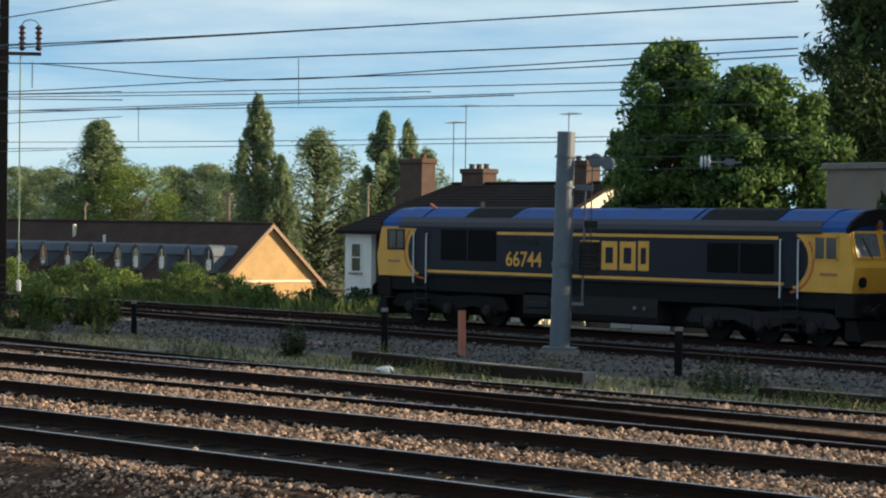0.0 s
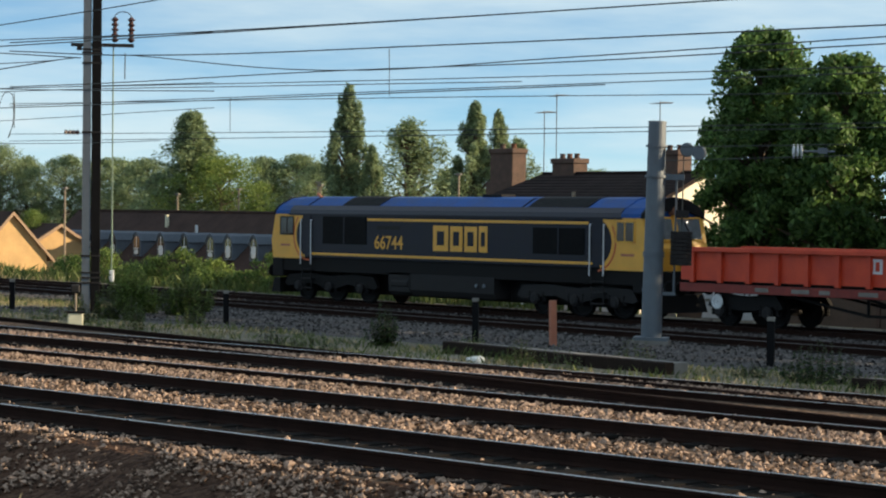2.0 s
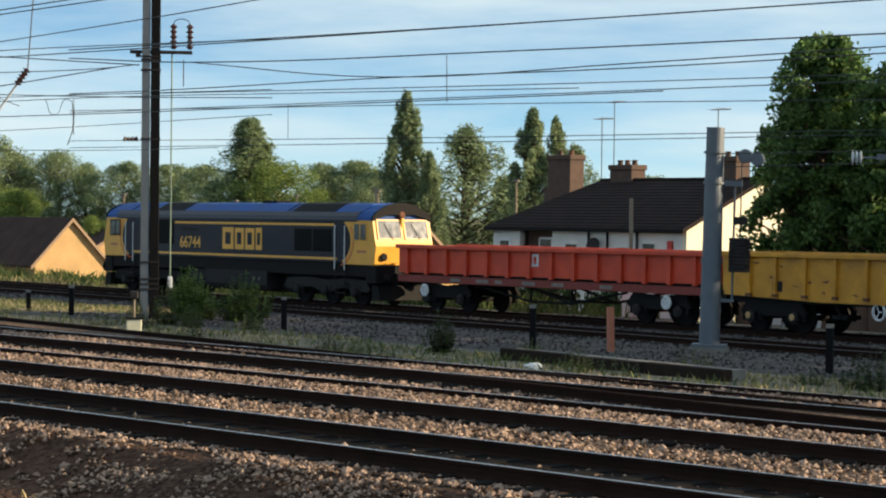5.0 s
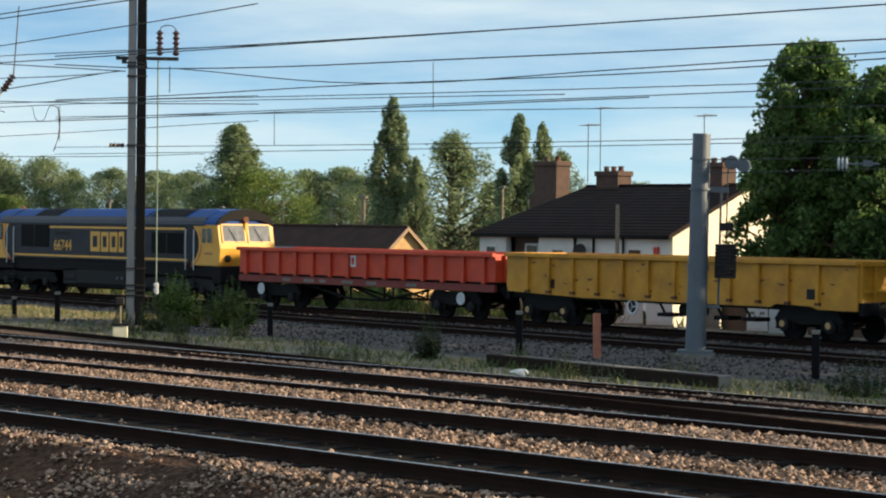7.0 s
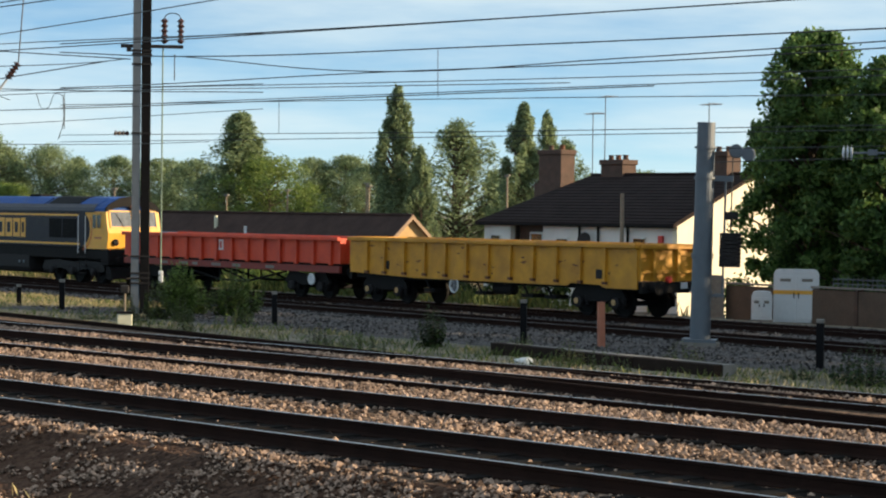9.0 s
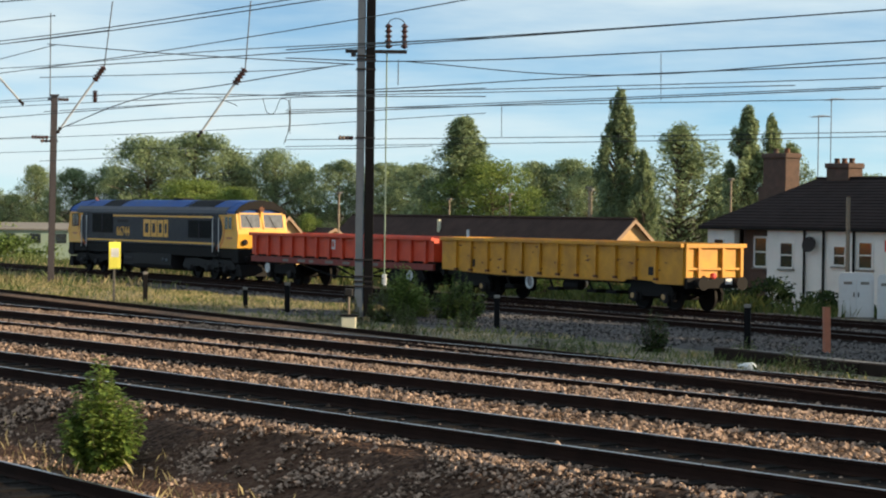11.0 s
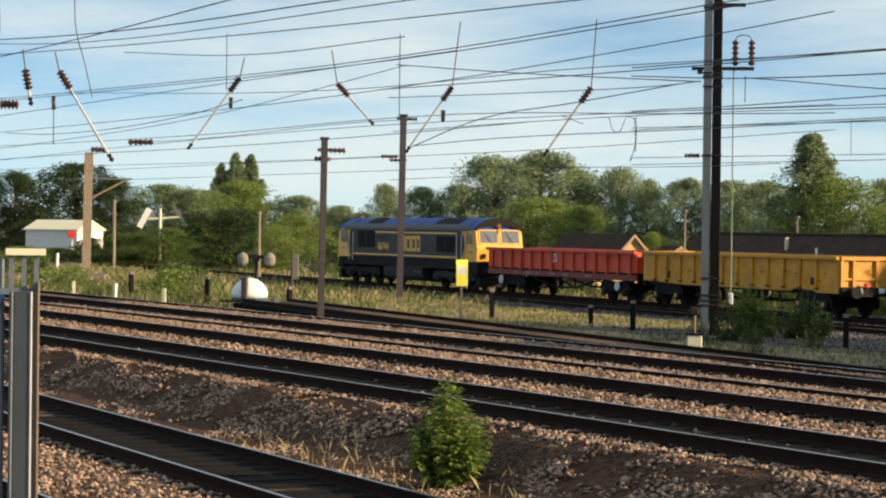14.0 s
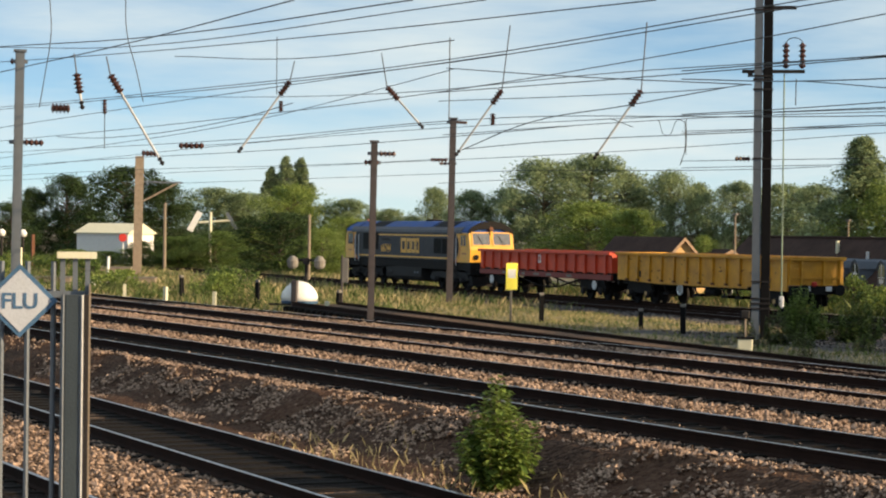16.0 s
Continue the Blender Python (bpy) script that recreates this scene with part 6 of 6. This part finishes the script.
def boundary_wall():
    """A brown wall along the yard's edge, with a spiked rail on its open stretch."""
    x0, x1, y = -57.4, -20.0, 57.9
    z = ground_z(-45, y)
    top = empty("boundary_wall", pose(0, 0, 0), "weathered brown brick boundary wall with a spiked steel rail", "wall")
    n = 12
    for i in range(n):
        a, b = x0 + (x1 - x0) * i / n, x0 + (x1 - x0) * (i + 1) / n
        part("wall_panel", B(a + 0.01, b - 0.17, y, y + 0.24, z - 0.8, z + 1.25), WALLBROWN, top)
        part("pier", B(b - 0.16, b + 0.0, y - 0.05, y + 0.29, z - 0.8, z + 1.3, bevel=0.01), DARKBRICK, top)
    part("coping", B(x0, x1, y - 0.04, y + 0.28, z + 1.3, z + 1.36), CONCRETE, top)
    for zz in (1.46, 1.62):
        part("rail", B(-52.4, x1, y + 0.10, y + 0.13, z + zz, z + zz + 0.03), STEELGREY, top)
    q = -52.4
    while q < -38:
        part("spike", R((q, y + 0.115, z + 1.34), (q, y + 0.115, z + 1.78), 0.018, 0.004, 5), STEELGREY, top)
        q += 0.22


WALLBROWN = mat("weathered_brown_brick", (0.10, 0.07, 0.052), 0.9, var=0.3, scale=1.5, fine=18)
boundary_wall()

# ---- platform end with its fence ----
pf = part("platform_end", B(-15.0, 6.0, -6.0, 2.45, -0.5, 1.25, bevel=0.03), CONCRETE)
tagged(pf, "grey concrete platform end under the fence", "platform", kind="structure")


def fence():
    x, y = -13.62, 3.2
    top = empty("platform_fence", pose(x, y, 0, 0, 0, 76.5), "grey galvanised steel platform-end fence with heavy end post", "fence")
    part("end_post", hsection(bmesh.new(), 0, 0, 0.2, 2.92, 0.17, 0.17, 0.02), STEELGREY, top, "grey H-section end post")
    # the post's shade is put into this face's dark colour
    part("post_face", B(-0.055, 0.02, -0.10, -0.086, 0.2, 2.92), POSTBLUE, top, "blue-grey channel face darkened for its shade")
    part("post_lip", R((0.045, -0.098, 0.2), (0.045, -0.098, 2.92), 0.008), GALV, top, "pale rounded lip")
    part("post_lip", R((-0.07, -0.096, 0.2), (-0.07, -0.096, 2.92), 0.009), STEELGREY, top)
    # dark strip painted as shade, tan strip painted as the sunlit edge
    part("painted_shade_channel", B(0.058, 0.084, -0.098, -0.086, 0.2, 2.92), STEELDARK, top, "channel side painted dark as shade")
    part("painted_lit_edge", B(0.085, 0.096, -0.085, 0.085, 0.2, 2.98), POSTWOOD, top)
    part("top_rail", B(-2.2, 0.06, -0.03, 0.03, 2.90, 2.94), STEELGREY, top)
    part("cream_cap", B(-0.11, 0.13, -0.05, 0.05, 3.14, 3.18), CREAM, top, "cream painted cap plate")
    for q in (-0.075, 0.0, 0.075):
        part("upright", B(q - 0.015, q + 0.015, -0.02, 0.02, 2.92, 3.15), STEELGREY, top)
    for i in range(9):
        q = -0.13 - i * 0.155
        part("bar", R((q, 0, 0.2), (q, 0, 3.12), 0.016), STEELGREY, top)
    part("mesh_rail", B(-2.2, 0.0, -0.02, 0.02, 1.3, 1.34), STEELGREY, top)
    sg = part("diamond_sign", PR([(0, -0.225), (0.225, 0), (0, 0.225), (-0.225, 0)], -0.055, -0.04, "y"), SIGNBLUE, top, "blue-edged diamond sign")
    sg.location = (-0.33, 0, 2.88)
    # shade is mixed into the face's grey
    f = part("sign_face", PR([(0, -0.19), (0.19, 0), (0, 0.19), (-0.19, 0)], -0.060, -0.054, "y"), SIGNGREY, sg, "sign face with shade mixed into its grey")
    words("sign_letters", "FLU", 0.135, SIGNBLUE, sg, 0, -0.063, -0.045, "dark blue letters", extrude=0.002)


fence()

# ---- trees by the yard and small plants ----
for i, (az, d, top_z, r, m, label, shape) in enumerate((
        (42.63, 95, 10.9, 3.0, LEAF_BIG, "dense dark green broadleaf tree beside the terrace", "round"),
        (40.55, 92, 9.65, 3.4, LEAF_BIG, "dense green broadleaf tree with drooping sunlit leaves", "round"),
        (37.3, 125, 17.6, 5.6, LEAF_DARK, "tall dark open-crowned tree behind the flat-roofed building", "round"),
        # trees out of view on the right, added to shade yard and verge
        (34.8, 73.5, 17.0, 4.2, LEAF_DARK, "unseen tall dark tree added to shade the yard", "round"),
        (29.5, 68, 12.2, 4.5, LEAF_DARK, "unseen tall dark tree added to shade the yard", "round"),
        (23.0, 63, 13.5, 4.5, LEAF_DARK, "unseen tall dark tree added to shade the yard", "round"),
        (5.0, 60, 15.0, 4.5, LEAF_DARK, "unseen tall dark tree added to shade the yard", "round"),
        (-6.0, 61, 15.0, 4.5, LEAF_DARK, "unseen tall dark tree added to shade the yard", "round"),
        (-16.0, 63, 15.0, 4.5, LEAF_DARK, "unseen tall dark tree added to shade the yard", "round"),
        (15.0, 60, 15.0, 4.5, LEAF_DARK, "unseen tall dark tree added to shade the yard", "round"))):
    x, y, _ = bearing(az, d)
    z0 = ground_z(x, y)
    o = tree("tree", shape, top_z - z0, r, 70000 if i < 2 else (42000 if i == 2 else 14000), 0.12 if i < 2 else (0.24 if i == 2 else 0.30), m, label, 90 + i, base=0.06 if i < 2 else (0.36 if i == 2 else 0.05), lobes=330 if i < 2 else 130, trunk=0.28, lump=0.72 if i < 2 else 1.0, broad=i < 2)
    o.location = (x, y, z0)


def shoots(name, x, y, h, r, count, per, leaf, material, label, seed, spread=0.2):
    """A clump of upright leafy shoots, tallest in the middle."""
    rng = np.random.default_rng(seed)
    top = empty(name, pose(x, y, ground_z(x, y)), label, "plant")
    V, Fc = [], []
    for k in range(count):
        a, f = k * 2.4, math.sqrt((k + 0.5) / count)
        way = Vector((math.cos(a), math.sin(a), 0))
        foot = way * (spread * r * f) + Vector((0, 0, -0.05))
        tip = way * (r * f * (0.8 + 0.4 * rng.random())) + Vector((0, 0, h * (1 - 0.57 * f ** 1.8) * (0.8 + 0.3 * rng.random())))
        mid = foot.lerp(tip, 0.5) + way * 0.22 * r * f
        part("stem", rod(R(foot, mid, 0.009, 0.006, 4), mid, tip, 0.006, 0.002, 4), BARK, top)
        for i in range(per):
            u = 0.06 + 0.94 * (i / (per - 1))
            p = (foot.lerp(mid, u * 2) if u < 0.5 else mid.lerp(tip, u * 2 - 1))
            w = i * 2.4 + rng.normal(0, 0.3)
            out = Vector((math.cos(w), math.sin(w), rng.normal(0.45 if u > 0.8 else 0.1, 0.35))).normalized()
            L = leaf * (1 - 0.4 * u) * (0.7 + 0.6 * rng.random())
            side = out.cross(Vector((0, 0, 1))).normalized() * L * 0.36
            e = p + out * L + Vector((0, 0, -0.25 * L))
            m = p + out * L * 0.45
            n = len(V)
            V += [tuple(p), tuple(m + side), tuple(e), tuple(m - side)]
            Fc.append((n, n + 1, n + 2, n + 3))
    ob_of("foliage", V, Fc, material, top)
    return top


def shrub(x, y, h, r, n, leaf, material, label, seed, name="shrub"):
    rng = np.random.default_rng(seed)
    top = empty(name, pose(x, y, ground_z(x, y)), label, "shrub")
    P, N, cs = crown_points("round", h, r, n, rng, 0.08, 40)
    V, Fc = leaves(P, N, leaf, rng)
    ob_of("foliage", V.tolist(), Fc.tolist(), material, top)
    bm = bmesh.new()
    for c, ls in cs:
        rod(bm, (rng.normal(0, 0.05), rng.normal(0, 0.05), -0.1), tuple(c), 0.02, 0.008, 5)
    part("stem", bm, BARK, top)
    return top


shoots("shrub", -60.5, 37.0, 1.75, 0.7, 46, 60, 0.16, LEAF_NEAR, "leafy green shrub by the foot of the twin mast", 11)
shoots("shrub", -59.9, 38.7, 1.5, 0.9, 50, 60, 0.15, LEAF_MID, "leafy green shrub on the verge", 12, 0.5)
shoots("shrub", -61.6, 38.2, 1.2, 0.6, 30, 50, 0.13, LEAF_NEAR, "leafy green shrub on the verge", 17, 0.5)
shoots("shrub", -56.1, 33.6, 1.25, 0.4, 18, 50, 0.13, WEEDS, "tall pale green weeds beside the twin mast", 13, 0.6)
shoots("shrub", -41.56, 32.3, 1.05, 0.4, 22, 46, 0.12, LEAF_DARK, "dark green sapling on the verge", 14, 0.4)
shoots("shrub", -28.2, 32.2, 0.75, 0.7, 30, 40, 0.11, LEAF_DARK, "dark weeds on the verge", 15, 0.7)
shoots("shrub", -25.0, 34.0, 0.65, 0.5, 26, 40, 0.10, LEAF_MID, "bright green weeds on the verge", 16, 0.7)
WEED_RNG = random.Random(77)
for i in range(26):
    x = -20 - 37 * WEED_RNG.random()
    y = 27.6 + 5.6 * WEED_RNG.random()
    shoots("weed_tuft", x, y, 0.25 + 0.4 * WEED_RNG.random(), 0.25 + 0.35 * WEED_RNG.random(), 14, 22, 0.09, (LEAF_MID, WEEDS, WEEDS, LEAF_DARK)[i % 4], "low green weeds on the stony verge", 120 + i, 0.8)
for x, y, h in ((-57.2, 33.2, 0.9), (-55.4, 33.9, 0.75), (-54.3, 33.4, 0.55), (-53.2, 34.6, 0.6)):
    shoots("weed_tuft", x, y, h, 0.3, 14, 36, 0.11, WEEDS, "tall pale green weeds beside the twin mast", int(-x * 10), 0.6)
for i in range(15):
    x = -99 + i * 1.7
    shrub(x, 57.2 + 0.8 * math.sin(i * 2.1), 1.25 + 0.5 * math.sin(i * 1.3), 1.2, 2600, 0.06, (LEAF_MID, LEAF_LIGHT, LEAF_MID)[i % 3], "scrubby green bush beyond the yard line", 20 + i)
for i in range(6):
    x = -74 + i * 2.2
    shrub(x, 58.5 + 0.7 * math.sin(i * 1.7), 1.1 + 0.4 * math.sin(i * 2.3), 1.3, 1800, 0.08, LEAF_DARK, "dark shaded bush beyond the yard line", 50 + i)


shoots("young_sapling", -26.6, 11.8, 1.38, 0.53, 48, 80, 0.155, LEAF_NEAR, "bright green leafy sapling growing in the ballast", 7)


def grass(name, n, area, h, w, material, label, seed, ok=None):
    """Blades of grass over an area, joined in one mesh."""
    rng = np.random.default_rng(seed)
    x0, x1, y0, y1 = area
    V, Fc = [], []
    k = 0
    while k < n:
        x, y = x0 + (x1 - x0) * rng.random(), y0 + (y1 - y0) * rng.random()
        dens = noise.noise((x * 0.35, y * 0.5, seed)) * 0.5 + 0.5
        k += 1
        if rng.random() > dens * 1.5 - 0.15 or (ok and not ok(x, y)):
            continue
        z = ground_z(x, y) - 0.03
        hh = h * (0.4 + 0.9 * rng.random()) * (0.5 + dens)
        a, b = rng.random() * 6.28, rng.normal(0, 0.35 * hh, 2)
        i = len(V)
        V += [(x - w * math.cos(a), y - w * math.sin(a), z), (x + w * math.cos(a), y + w * math.sin(a), z), (x + b[0] * 0.4 + w * 0.7 * math.cos(a), y + b[1] * 0.4 + w * 0.7 * math.sin(a), z + hh * 0.6), (x + b[0], y + b[1], z + hh)]
        Fc += [(i, i + 1, i + 2), (i, i + 2, i + 3)]
    tagged(ob_of(name, V, Fc, material), label, "grass", kind="stuff")


def off_rails(x, y):
    v = y - LEAN * (x + 40)
    far = 42.0 if x < -66 else 33.5 + 2.5 * noise.noise((x * 0.2, 0, 8))
    return 26.2 + max(0, 0.055 * (-40 - x)) < y < far and (x < -64 or noise.noise((x * 0.4, y * 0.4, 1)) > -0.25)


grass("dry_grass", 130000, (-125, -18, 26, 42.5), 0.14, 0.007, GRASS, "straw-coloured dry grass on the verge", 2, lambda x, y: off_rails(x, y) and (x < -64 or noise.noise((x * 0.5, y * 0.6, 6)) > 0.05))
grass("green_weeds", 70000, (-125, -18, 26, 42), 0.17, 0.010, WEEDS, "green weeds among the dry grass", 9, off_rails)
def west_verge(x, y):
    return y > 26.6 + LEAN * (x + 40) + 0.5 * noise.noise((x * 0.5, 0, 3))


grass("green_weeds", 16000, (-150, -77, 18.5, 32), 0.40, 0.018, WEEDS, "tall green weeds on the western verge", 21, west_verge)
grass("dry_grass", 15000, (-150, -77, 18.5, 32), 0.26, 0.014, GRASS, "straw-coloured grass on the western verge", 22, west_verge)
for i in range(12):
    x = -81 - 3.1 * i
    shoots("weed_tuft", x, 25.4 + LEAN * (x + 40) + 3.0 + 1.3 * math.sin(i * 2.3), 0.8 + 0.3 * math.sin(i * 1.7), 0.7, 16, 30, 0.17, (WEEDS, LEAF_LIGHT, LEAF_MID)[i % 3], "bushy green weeds on the western verge", 300 + i, 0.7)
grass("green_weeds", 12000, (-140, -60, 54, 60), 0.6, 0.03, WEEDS, "rough green grass beyond the yard line", 4)
grass("green_weeds", 500, (-34, -19, 10.7, 12.4), 0.18, 0.008, GRASS, "sparse dry weeds in the cess", 6)


grass("green_weeds", 30000, (-220, -92, 28, 60), 0.42, 0.022, WEEDS, "rough green weeds and grass among the far sidings", 12, lambda x, y: abs(y - 50.43) > 2.2 and abs(y - (45.0 - 0.035 * (x + 40))) > 1.8)
grass("dry_grass", 30000, (-200, -92, 28, 60), 0.35, 0.02, GRASS, "straw-coloured grass among the far sidings", 14, lambda x, y: abs(y - 50.43) > 2.2 and abs(y - (45.0 - 0.035 * (x + 40))) > 1.8)
for i in range(14):
    x, y = -96 - i * 8.0, 29.0 + 2.5 * math.sin(i * 1.9) + i * 0.4
    shrub(x, y, 1.1 + 0.4 * math.sin(i * 2.7), 1.2 + 0.5 * math.sin(i), 1700, 0.07, (LEAF_LIGHT, LEAF_MID)[i % 2], "bushy green weeds beside the far lines", 70 + i)
for i in range(10):
    x, y = -150 - i * 9.0, 60.0 + 1.5 * math.sin(i * 2.2)
    shrub(x, y, 2.0 + 0.8 * math.sin(i * 1.7), 2.6, 2600, 0.13, (LEAF_MID, LEAF_LIGHT, LEAF_MID)[i % 3], "rounded green bush beyond the far sidings", 90 + i)


def motions():
    rows = [(t, GAP + s) for t, s in SHIFT]
    ts, xs = [r[0] for r in rows], [r[1] for r in rows]
    for thing, off in OFFSET.items():
        walk(thing, [(t, pose(x + off, TRACK_Y, 0)) for t, x in rows])
    fine = [i * 0.1 for i in range(161)]
    for w in WHEELS:
        r, at = w["wheel_radius"], w.location.copy()
        walk(w, [(t, pose(at.x, 0, r, 0, math.degrees((np.interp(t, ts, xs) - xs[0]) / r), 0)) for t in fine])


motions()
